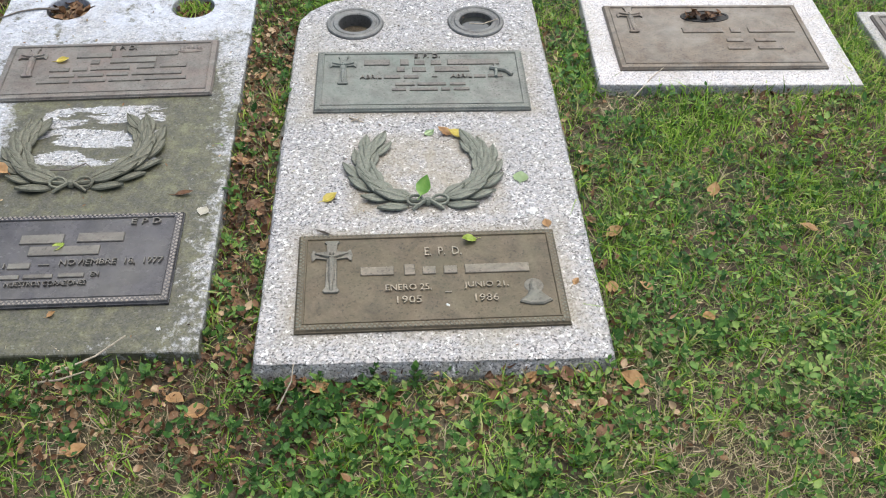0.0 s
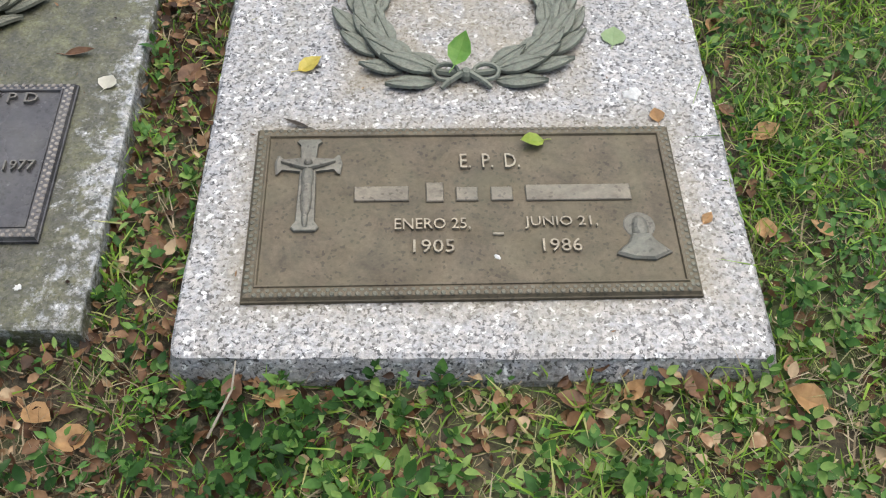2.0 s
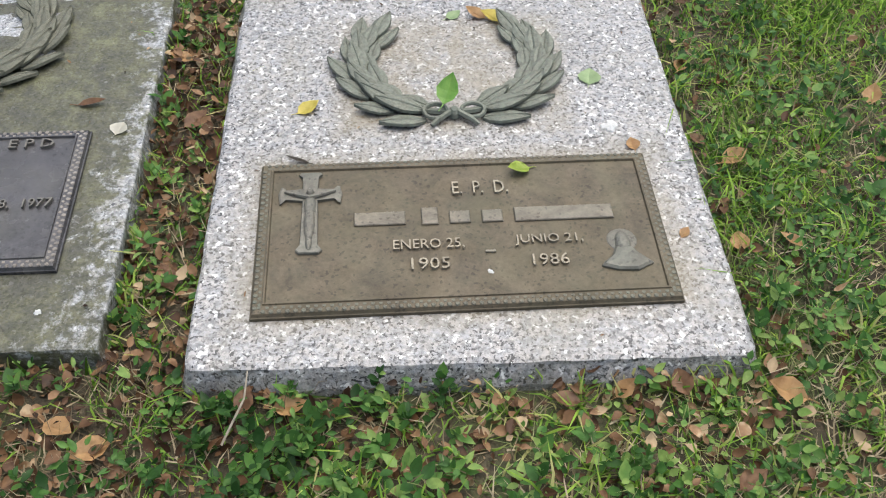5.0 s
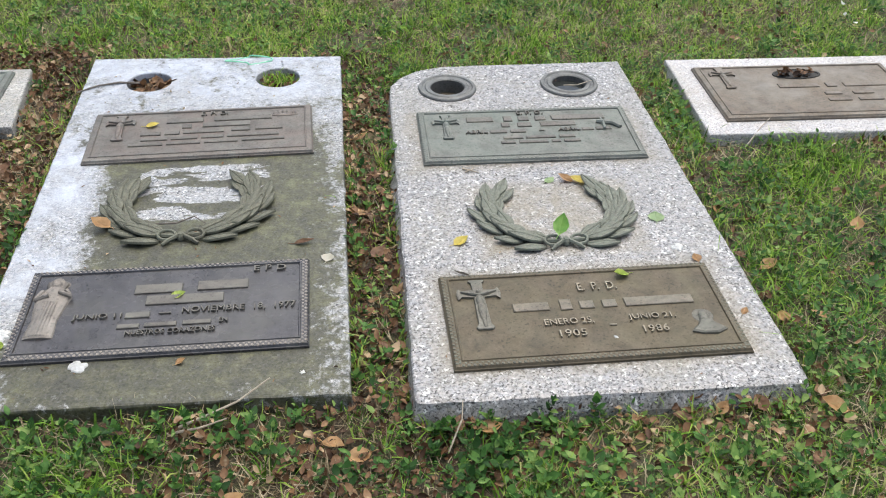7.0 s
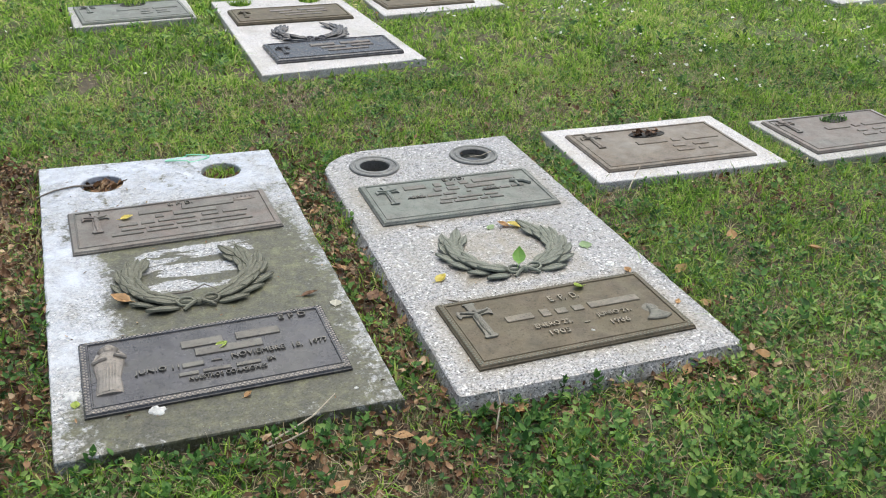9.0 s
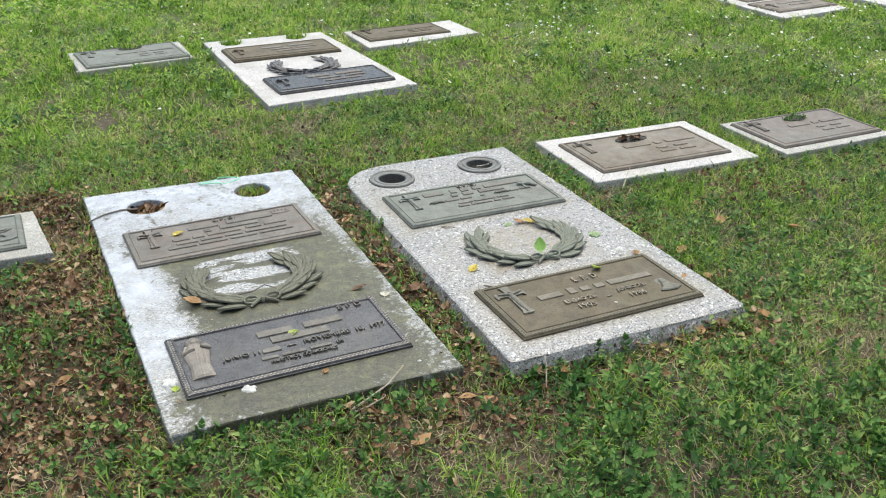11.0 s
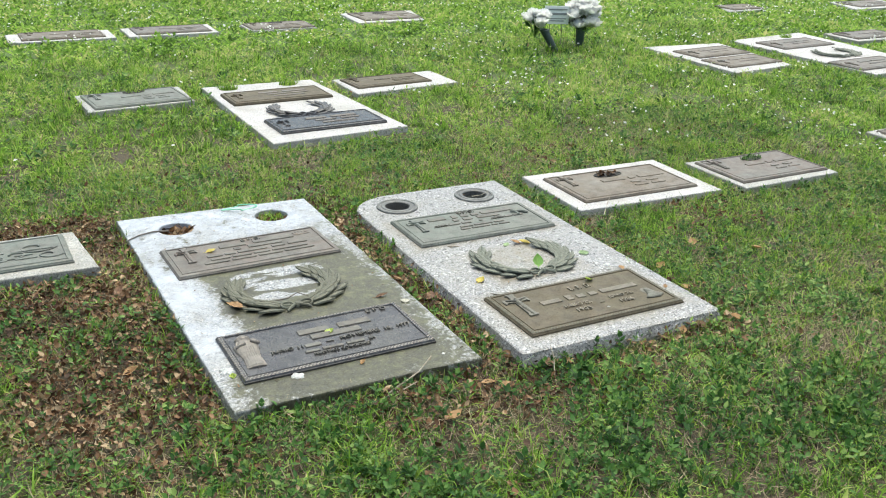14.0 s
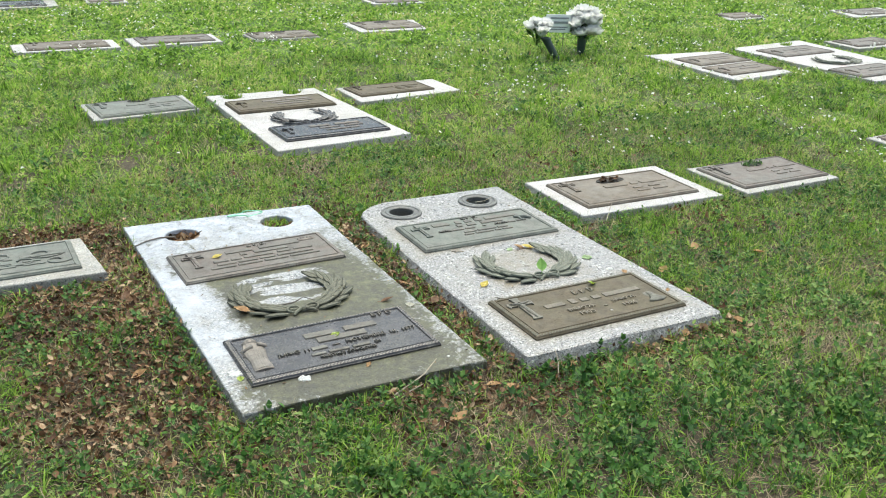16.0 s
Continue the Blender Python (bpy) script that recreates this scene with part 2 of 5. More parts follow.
def foliage(name, stops, patch=1.3, gloss=0.55, through=0.3):
    """Leaf stuff: each piece has its own tone, and tones drift over the lawn."""
    m, t, p = material(name)
    geo = t.nodes.new("ShaderNodeNewGeometry")
    c = t.nodes.new("ShaderNodeTexCoord")
    drift = maths(t, "MULTIPLY", maths(t, "SUBTRACT", noisy(t, c.outputs["Object"], patch, 4, 0.6), 0.5), 1.5)
    drift = maths(t, "ADD", drift, maths(t, "MULTIPLY", maths(t, "SUBTRACT", noisy(t, c.outputs["Object"], patch * 9, 3, 0.6), 0.5), 1.3))
    fac = maths(t, "ADD", geo.outputs["Random Per Island"], drift, True)
    col = ramp(t, fac, *stops)
    grain = ramp(t, noisy(t, c.outputs["Object"], 160, 3), (0.3, g(0.78)), (0.7, g(1.0)))
    col = mixed(t, 1.0, col, grain, "MULTIPLY")
    t.links.new(col, p.inputs["Base Color"])
    p.inputs["Roughness"].default_value = gloss
    p.inputs["Specular IOR Level"].default_value = 0.2
    if through:
        tr = t.nodes.new("ShaderNodeBsdfTranslucent")
        mix = t.nodes.new("ShaderNodeMixShader")
        mix.inputs[0].default_value = through
        t.links.new(col, tr.inputs[0])
        t.links.new(p.outputs[0], mix.inputs[1])
        t.links.new(tr.outputs[0], mix.inputs[2])
        t.links.new(mix.outputs[0], t.nodes["Material Output"].inputs[0])
    return m


GRASS = foliage("grass_blade", ((0.0, (0.06, 0.125, 0.018)), (0.25, (0.14, 0.27, 0.036)), (0.55, (0.25, 0.44, 0.058)), (0.82, (0.38, 0.56, 0.09)), (1.0, (0.54, 0.53, 0.22))), 1.6, 0.5, 0.52)
WEED = foliage("weed_leaf", ((0.0, (0.026, 0.07, 0.018)), (0.4, (0.066, 0.16, 0.038)), (0.75, (0.135, 0.27, 0.064)), (1.0, (0.28, 0.4, 0.115))), 2.0, 0.42, 0.4)
STRAW = foliage("dry_straw", ((0.0, (0.13, 0.1, 0.06)), (0.5, (0.29, 0.23, 0.145)), (1.0, (0.5, 0.42, 0.29))), 3.0, 0.7, 0.2)
OLIVE = foliage("fine_grass", ((0.0, (0.07, 0.11, 0.03)), (0.45, (0.17, 0.24, 0.07)), (0.8, (0.3, 0.35, 0.13)), (1.0, (0.46, 0.44, 0.24))), 2.4, 0.55, 0.4)
LITTER = foliage("dead_leaf", ((0.0, (0.034, 0.018, 0.01)), (0.3, (0.085, 0.043, 0.022)), (0.62, (0.17, 0.093, 0.047)), (0.88, (0.27, 0.16, 0.085)), (1.0, (0.42, 0.31, 0.19))), 3.0, 0.5, 0.15)


def plain(name, low, high, rough=0.5, metal=0.0, scale=60, through=0.0):
    m, t, p = material(name)
    v = coords(t)
    col = ramp(t, noisy(t, v, scale, 5, 0.65), (0.3, low), (0.7, high))
    t.links.new(col, p.inputs["Base Color"])
    p.inputs["Roughness"].default_value, p.inputs["Metallic"].default_value = rough, metal
    bumped(t, p, noisy(t, v, scale * 4, 4), 0.2, 0.001)
    return m


YELLOW_LEAF = plain("yellow_leaf", (0.5, 0.4, 0.06), (0.68, 0.58, 0.14), 0.45)
LIME_LEAF = plain("lime_leaf", (0.3, 0.42, 0.06), (0.48, 0.55, 0.12), 0.45)
GREEN_LEAF = plain("green_leaf", (0.16, 0.36, 0.07), (0.3, 0.5, 0.12), 0.42)
PALE_LEAF = plain("pale_leaf", (0.28, 0.4, 0.2), (0.4, 0.5, 0.28), 0.5)
TAN_LEAF = plain("tan_leaf", (0.36, 0.2, 0.085), (0.56, 0.36, 0.17), 0.5)
BROWN_LEAF = plain("brown_leaf", (0.16, 0.08, 0.045), (0.3, 0.17, 0.09), 0.5)
TWIG = plain("twig_bark", (0.22, 0.18, 0.13), (0.42, 0.37, 0.3), 0.8)
DARK_TWIG = plain("dark_twig", (0.07, 0.06, 0.05), (0.16, 0.14, 0.12), 0.8)
WHITE_PETAL = foliage("white_petal", ((0.0, (0.88, 0.88, 0.87)), (1.0, (0.93, 0.93, 0.92))), 3.0, 0.6, 0.6)
SHELL = plain("bleached_husk", (0.5, 0.48, 0.4), (0.66, 0.64, 0.56), 0.6)
VASE_METAL = plain("dark_vase", (0.03, 0.05, 0.05), (0.06, 0.085, 0.085), 0.35, 0.3)
RING_METAL = bronze("ring_metal", (0.09, 0.09, 0.09), (0.17, 0.17, 0.165), (0.2, 0.21, 0.2), 0.5, 0.42)
WATER = plain("rain_water", (0.02, 0.022, 0.02), (0.03, 0.032, 0.03), 0.06, 0.0, 20)
# near-black colour that paints the shade inside vase openings
PIT_SHADE = plain("pit_shade", (0.012, 0.012, 0.012), (0.03, 0.028, 0.025), 0.8)
CARD = plain("card_white", (0.74, 0.76, 0.76), (0.82, 0.84, 0.84), 0.6)
CARD_INK = plain("card_ink", (0.2, 0.21, 0.23), (0.28, 0.29, 0.31), 0.6)
WIRE = plain("wire", (0.12, 0.12, 0.12), (0.2, 0.2, 0.2), 0.4, 0.8)
STRING = plain("green_string", (0.15, 0.5, 0.3), (0.25, 0.62, 0.42), 0.5)


def soil():
    m, t, p = material("soil_and_thatch")
    v = coords(t, drift=False)
    earth = ramp(t, noisy(t, v, 45, 8, 0.75), (0.28, (0.022, 0.016, 0.011)), (0.5, (0.055, 0.04, 0.027)), (0.72, (0.14, 0.105, 0.07)))
    thatch = ramp(t, noisy(t, v, 90, 6, 0.7), (0.3, (0.04, 0.07, 0.016)), (0.6, (0.1, 0.17, 0.036)), (0.8, (0.22, 0.25, 0.085)))
    away = t.nodes.new("ShaderNodeVectorMath")
    away.operation = "DISTANCE"
    away.inputs[1].default_value = (0.0, 0.6, 0.0)
    t.links.new(v, away.inputs[0])
    # greener thatch with distance, its brightness also standing in for a sunnier far lawn
    turf_and_sun = maths(t, "MULTIPLY", maths(t, "SUBTRACT", away.outputs["Value"], 1.8), 0.2, True)
    patch = ramp(t, maths(t, "ADD", noisy(t, v, 3.5, 7, 0.7), maths(t, "MULTIPLY", turf_and_sun, 0.45)), (0.5, g(0.05)), (0.74, g(0.9)))
    t.links.new(mixed(t, patch, earth, thatch), p.inputs["Base Color"])
    p.inputs["Roughness"].default_value = 0.9
    bumped(t, p, noisy(t, v, 120, 7, 0.75), 0.8, 0.006)
    return m


SOIL = soil()


# ---- building helpers ----
rng = np.random.default_rng(7)


def soup(name, verts, tris, mat):
    """An object from vertex and triangle arrays."""
    me = bpy.data.meshes.new(name)
    me.vertices.add(len(verts))
    me.vertices.foreach_set("co", np.asarray(verts, np.float32).ravel())
    me.loops.add(3 * len(tris))
    me.loops.foreach_set("vertex_index", np.asarray(tris, np.int32).ravel())
    me.polygons.add(len(tris))
    me.polygons.foreach_set("loop_start", np.arange(0, 3 * len(tris), 3, dtype=np.int32))
    me.update(calc_edges=True)
    me.materials.append(mat)
    return new(name, me)


def turns(yaw, pitch, roll):
    cy, sy, cp, sp, cr, sr = np.cos(yaw), np.sin(yaw), np.cos(pitch), np.sin(pitch), np.cos(roll), np.sin(roll)
    zero, one = np.zeros_like(yaw), np.ones_like(yaw)
    rz = np.stack([cy, -sy, zero, sy, cy, zero, zero, zero, one], -1).reshape(-1, 3, 3)
    ry = np.stack([cp, zero, -sp, zero, one, zero, sp, zero, cp], -1).reshape(-1, 3, 3)
    rx = np.stack([one, zero, zero, zero, cr, -sr, zero, sr, cr], -1).reshape(-1, 3, 3)
    return rz @ ry @ rx


def strewn(shape, places, yaw, pitch, roll, size):
    """Copies of a small shape (verts, tris) as one big array pair."""
    tv, tt = shape
    v = tv[None] * size[:, None, :]
    v = np.einsum("nij,nkj->nki", turns(yaw, pitch, roll), v) + places[:, None, :]
    t = tt[None] + (np.arange(len(places)) * len(tv))[:, None, None]
    return v.reshape(-1, 3), t.reshape(-1, 3)


def joined(*pairs):
    vs, ts, n = [], [], 0
    for v, t in pairs:
        vs.append(v), ts.append(t + n)
        n += len(v)
    return np.concatenate(vs), np.concatenate(ts)


def leaf_shape(curl=0.1, fold=0.12, twist=0.0, fat=0.5):
    """An ovate leaf of length 1 along x, folded along its midrib."""
    v, rows = [(0, 0, 0)], (0.2, 0.45, 0.72)
    for x in rows:
        w = fat * math.sin(math.pi * x ** 0.8) * 0.72
        z = curl * (x * x - 0.15 * x)
        v += [(x, w, z + fold * w + twist * x * w), (x, 0, z - 0.02), (x, -w, z + fold * w - twist * x * w)]
    v.append((1, 0, curl * 0.85))
    t = [(0, 2, 1), (0, 3, 2), (7, 8, 10), (8, 9, 10)]
    for a in (1, 4):
        t += [(a, a + 1, a + 4), (a, a + 4, a + 3), (a + 1, a + 2, a + 5), (a + 1, a + 5, a + 4)]
    return np.array(v, float), np.array(t)


def small_leaf(curl=0.1, fold=0.2, fat=0.4):
    """A simpler ovate leaf for plants of many leaves."""
    v = [(0, 0, 0), (0.38, fat * 0.62, 0.05 * curl + fold * fat), (0.4, 0, 0.1 * curl), (0.38, -fat * 0.62, 0.05 * curl + fold * fat), (0.75, fat * 0.42, 0.5 * curl + fold * fat * 0.7), (0.76, 0, 0.5 * curl), (0.75, -fat * 0.42, 0.5 * curl + fold * fat * 0.7), (1, 0, curl)]
    return np.array(v, float), np.array([(0, 2, 1), (0, 3, 2), (1, 2, 5), (1, 5, 4), (2, 3, 6), (2, 6, 5), (4, 5, 7), (5, 6, 7)])


def blade_shape(bend):
    """A grass blade of height 1, leaning along x."""
    v = [(0, 0.5, 0), (0, -0.5, 0), (0.25 * bend, 0.36, 0.55), (0.25 * bend, -0.36, 0.55), (bend, 0, 1 - 0.35 * bend)]
    return np.array(v, float), np.array([(0, 1, 3), (0, 3, 2), (2, 3, 4)])


def part(name, bm, mat, parent, label="", at=None):
    """Links a bmesh as one mesh object under a thing or a part."""
    me = bpy.data.meshes.new(name)
    bm.normal_update()
    bm.to_mesh(me)
    bm.free()
    me.materials.append(mat)
    ob = new(name, me)
    ob.parent = parent
    if at is not None:
        ob.matrix_local = at
    return tagged(ob, label)


def thing(name, x, y, z, label, category, group="", rz=0):
    ob = new(name)
    ob.empty_display_size = 0.05
    ob.matrix_world = pose(x, y, z, 0, 0, rz)
    return tagged(ob, label, category, group)


def tube(bm, path, radius, sides=6, taper=1.0):
    """A round rod along a list of points."""
    rings = []
    for i, p in enumerate(path):
        a, b = Vector(path[max(i - 1, 0)]), Vector(path[min(i + 1, len(path) - 1)])
        d = (b - a).normalized()
        u = d.cross(Vector((0, 0, 1)) if abs(d.z) < 0.9 else Vector((1, 0, 0))).normalized()
        w = d.cross(u)
        r = radius * (1 + (taper - 1) * i / max(len(path) - 1, 1))
        rings.append([bm.verts.new(Vector(p) + r * (math.cos(k * 2 * math.pi / sides) * u + math.sin(k * 2 * math.pi / sides) * w)) for k in range(sides)])
    for a, b in zip(rings, rings[1:]):
        for k in range(sides):
            bm.faces.new((a[k], a[(k + 1) % sides], b[(k + 1) % sides], b[k]))
    bm.faces.new(rings[0][::-1]), bm.faces.new(rings[-1])


def loft(bm, loops, cap_low=True, cap_high=True):
    """Joins closed loops of equal length into a skin."""
    made = [[bm.verts.new(p) for p in loop] for loop in loops]
    n = len(made[0])
    for a, b in zip(made, made[1:]):
        for k in range(n):
            bm.faces.new((a[k], a[(k + 1) % n], b[(k + 1) % n], b[k]))
    if cap_low:
        bm.faces.new(made[0][::-1])
    if cap_high:
        bm.faces.new(made[-1])
    return made


def block(bm, x0, y0, z0, x1, y1, z1, edge=0.001):
    """A bar with bevelled upper edges."""
    e = edge
    loft(bm, [[(x0, y0, z0), (x1, y0, z0), (x1, y1, z0), (x0, y1, z0)], [(x0, y0, z1 - e), (x1, y0, z1 - e), (x1, y1, z1 - e), (x0, y1, z1 - e)],
              [(x0 + e, y0 + e, z1), (x1 - e, y0 + e, z1), (x1 - e, y1 - e, z1), (x0 + e, y1 - e, z1)]])


def dome(bm, x, y, z, rx, ry, h, sides=12, steps=4):
    """A low rounded lump."""
    loops = []
    for s in range(steps):
        a = s / steps * math.pi / 2
        loops.append([(x + rx * math.cos(a) * math.cos(k * 2 * math.pi / sides), y + ry * math.cos(a) * math.sin(k * 2 * math.pi / sides), z + h * math.sin(a)) for k in range(sides)])
    loft(bm, loops, cap_low=False)


# ---- ground ----
def rolling(x, y):
    dip = 0.02 * np.exp(-((y + 0.16) / 0.09) ** 2) * np.exp(-(x / 0.5) ** 4)
    return 0.014 - dip + 0.006 * np.sin(1.9 * x + 0.7) * np.cos(1.6 * y) + 0.004 * np.sin(5.3 * x + 2.1 * y)


def build_ground():
    xs = np.concatenate([[-2000, -400, -90, -30, -12], np.linspace(-5, 9.5, 117), [14, 30, 90, 400, 2000]])
    ys = np.concatenate([[-2000, -400, -90, -30, -9], np.linspace(-3.5, 11, 117), [15, 30, 90, 400, 2000]])
    gx, gy = np.meshgrid(xs, ys)
    near = (gx > -5.5) & (gx < 10) & (gy > -4) & (gy < 11.5)
    gz = np.where(near, rolling(gx, gy) + rng.normal(0, 0.0015, gx.shape), 0.0)
    v = np.stack([gx, gy, gz], -1).reshape(-1, 3)
    n = len(xs)
    i = (np.arange(len(ys) - 1)[:, None] * n + np.arange(n - 1)[None]).ravel()
    t = np.concatenate([np.stack([i, i + 1, i + n + 1], 1), np.stack([i, i + n + 1, i + n], 1)])
    tagged(soup("ground", v, t, SOIL), "dark soil and thatch under a cemetery lawn", "ground", kind="structure")


build_ground()


# ---- grave markers ----
def along(points, step):
    """Points set evenly on a closed outline."""
    out = []
    for a, b in zip(points, points[1:] + points[:1]):
        n = max(1, round(math.dist(a, b) / step))
        out += [(a[0] + (b[0] - a[0]) * k / n, a[1] + (b[1] - a[1]) * k / n) for k in range(n)]
    return out


def slab(parent, outline, top, mat, label, holes=(), rough=0.004, step=0.02, edge=0.005, base=-0.04, batter=0.0):
    """A stone slab with split, uneven sides, eased upper edges and round or oval holes through it."""
    bm = bmesh.new()
    pts = along(outline, step)
    mx, my = sum(p[0] for p in pts) / len(pts), sum(p[1] for p in pts) / len(pts)

    def loop(z, inward, jag):
        out = []
        for x, y in pts:
            d = Vector((mx - x, my - y)).normalized()
            k = inward + jag * noise.noise((x * 23, y * 23, z * 40)) + 0.5 * jag * noise.noise((x * 70, y * 70, z * 90))
            out.append((x + d.x * k, y + d.y * k, z))
        return out

    loops = [loop(base, -batter, rough), loop(top * 0.35, -0.8 * batter, rough * 1.4), loop(top - edge * 1.2, 0, rough), loop(top - edge * 0.35, edge * 0.35, rough * 0.7), loop(top, edge * 1.2, rough * 0.6)]
    made = loft(bm, loops, cap_high=False)
    rim = made[-1]
    edges = [bm.edges.get((a, b)) for a, b in zip(rim, rim[1:] + rim[:1])]
    for x, y, rx, ry in holes:
        ring = [[bm.verts.new((x + (rx + c) * math.cos(k * math.pi / 16) + 0.001 * noise.noise((k, x, y)), y + (ry + c) * math.sin(k * math.pi / 16), z)) for k in range(32)]
                for z, c in ((top, 0.002), (top - 0.003, 0), (-0.03, 0))]
        for a, b in zip(ring, ring[1:]):
            for k in range(32):
                bm.faces.new((a[k], b[k], b[(k + 1) % 32], a[(k + 1) % 32]))
        edges += [bm.edges.get((a, b)) for a, b in zip(ring[0], ring[0][1:] + ring[0][:1])]
    bmesh.ops.triangle_fill(bm, edges=edges, use_beauty=True, normal=(0, 0, 1))
    return part("slab", bm, mat, parent, label)


def words(text, height, width, x, y, z, mat, parent, label=""):
    """Raised letters that fill a box, centred on x, y."""
    curve = bpy.data.curves.new("lettering", "FONT")
    curve.body, curve.size, curve.extrude, curve.align_x = text, 1.0, 0.05, "CENTER"
    curve.resolution_u = 2
    ob = new("lettering", curve)
    me = bpy.data.meshes.new_from_object(ob.evaluated_get(bpy.context.evaluated_depsgraph_get()))
    bpy.data.objects.remove(ob)
    bpy.data.curves.remove(curve)
    co = np.empty(3 * len(me.vertices), np.float32)
    me.vertices.foreach_get("co", co)
    co = co.reshape(-1, 3)
    low, high = co.min(0), co.max(0)
    co = (co - (low + high) / 2) / (high - low) * (width, height, 0.0065)
    me.vertices.foreach_set("co", (co + (x, y, z + 0.0018)).astype(np.float32).ravel())
    me.update()
    me.name = "lettering"
    me.materials.clear()
    me.materials.append(mat)
    out = new("lettering", me)
    out.parent = parent
    return tagged(out, label)


def bars(rows, z, mat, parent):
    """Raised bars in place of words: rows of x0, x1, y, height."""
    for x0, x1, y, h in rows:
        bm = bmesh.new()
        block(bm, x0, y - h / 2, z - 0.001, x1, y + h / 2, z + 0.0035, min(0.0012, h * 0.2))
        part("word_bar", bm, mat, parent)


def plaque(parent, x, y, z, w, d, rz, mat, rim_mat, label, rope=True, thick=0.016, rim=0.02, tall=False):
    """A cast plaque: sloped flanks, beaded rim, sunk field."""
    bm = bmesh.new()
    hw, hd = w / 2, d / 2

    def rect(i, zz):
        return [(-hw + i, -hd + i, zz), (hw - i, -hd + i, zz), (hw - i, hd - i, zz), (-hw + i, hd - i, zz)]

    loft(bm, [rect(0, -0.006), rect(0, thick * 0.35), rect(0.0015, thick * 0.42), rect(0.004, thick * 0.72), rect(0.005, thick * 0.75),
              rect(rim - 0.003, thick * 0.86), rect(rim - 0.002, thick), rect(rim + 0.0005, thick), rect(rim + 0.002, thick - 0.0035)])
    body = part("plaque", bm, mat, parent, label, pose(x, y, z, 0, 0, rz))
    if rope:
        bm = bmesh.new()
        lane, pitch = 0.5 * rim + 0.0005, 0.0056
        for a, b in zip(rect(lane, 0), rect(lane, 0)[1:] + rect(lane, 0)[:1]):
            n = max(2, round(math.dist(a, b) / pitch))
            sx = abs(b[0] - a[0]) > abs(b[1] - a[1])
            for k in range(n):
                f = (k + 0.5) / n
                px, py = a[0] + (b[0] - a[0]) * f, a[1] + (b[1] - a[1]) * f
                o = rim * 0.17 * (-1) ** k
                long, short = rim * 0.2 + 0.0008 * noise.noise((px * 90, py * 90, 1)), 0.0036
                dome(bm, px + (0 if sx else o), py + (o if sx else 0), thick * 0.76, short if sx else long, long if sx else short, 0.0019, 8, 2)
        part("beaded_border", bm, rim_mat, body, "row of cast dents round the rim")
    return body


def crucifix(parent, x, y, z, h, mat, label="small cast cross relief"):
    """A cross with flared ends and a plain moulded relief on it."""
    bm = bmesh.new()
    s = h / 0.176
    out = [(-0.012, 0), (0.012, 0), (0.016, 0.006), (0.011, 0.016), (0.0095, 0.112), (0.042, 0.116), (0.049, 0.107), (0.052, 0.128), (0.048, 0.144), (0.041, 0.137),
           (0.0095, 0.139), (0.0105, 0.166), (0.015, 0.172), (0.012, 0.177), (-0.012, 0.177), (-0.015, 0.172), (-0.0105, 0.166), (-0.0095, 0.139), (-0.041, 0.137),
           (-0.048, 0.144), (-0.052, 0.128), (-0.049, 0.107), (-0.042, 0.116), (-0.0095, 0.112), (-0.011, 0.016), (-0.016, 0.006)]
    out = [(a * (1.3 if abs(a) < 0.02 else 1.0), b) for a, b in out]
    low = [(x + s * a, y + s * b, z - 0.001) for a, b in out]
    mid = [(x + s * a, y + s * b, z + 0.004) for a, b in out]
    top = [(x + s * (a * 0.93), y + s * (b * 0.985 + 0.0012), z + 0.0055) for a, b in out]
    loft(bm, [low, mid, top])
    for px, py, rx, ry, hh in ((0, 0.062, 0.0095, 0.042, 0.007), (0, 0.1, 0.0105, 0.024, 0.008), (0, 0.128, 0.007, 0.009, 0.009), (0.0, 0.022, 0.0055, 0.018, 0.006)):
        dome(bm, x + s * px, y + s * py, z + 0.0045, s * rx, s * ry, s * hh, 10, 4)
    for side in (-1, 1):
        tube(bm, [(x, y + s * 0.116, z + 0.008), (x + side * s * 0.022, y + s * 0.123, z + 0.008), (x + side * s * 0.041, y + s * 0.131, z + 0.007)], s * 0.0042, 6, 0.7)
    part("crucifix", bm, mat, parent, label)


def medallion(parent, x, y, z, s, mat):
    """A round disc over a draped mound, left plain."""
    bm = bmesh.new()
    dome(bm, x, y + 0.052 * s, z - 0.001, 0.024 * s, 0.024 * s, 0.004, 20, 3)
    dome(bm, x, y + 0.045 * s, z, 0.0125 * s, 0.024 * s, 0.0085, 14, 4)
    out = [(-0.038, 0.002), (-0.016, -0.006), (0.014, -0.008), (0.038, 0.004), (0.03, 0.012), (0.017, 0.026), (0.013, 0.036), (-0.013, 0.036), (-0.02, 0.02), (-0.034, 0.008)]
    loft(bm, [[(x + s * a * k, y + s * (0.014 + (b - 0.014) * k), z + hh) for a, b in out] for k, hh in ((1, -0.001), (1, 0.004), (0.86, 0.007), (0.5, 0.0085))])
    part("medallion", bm, mat, parent, "small rounded relief with a disc behind it")


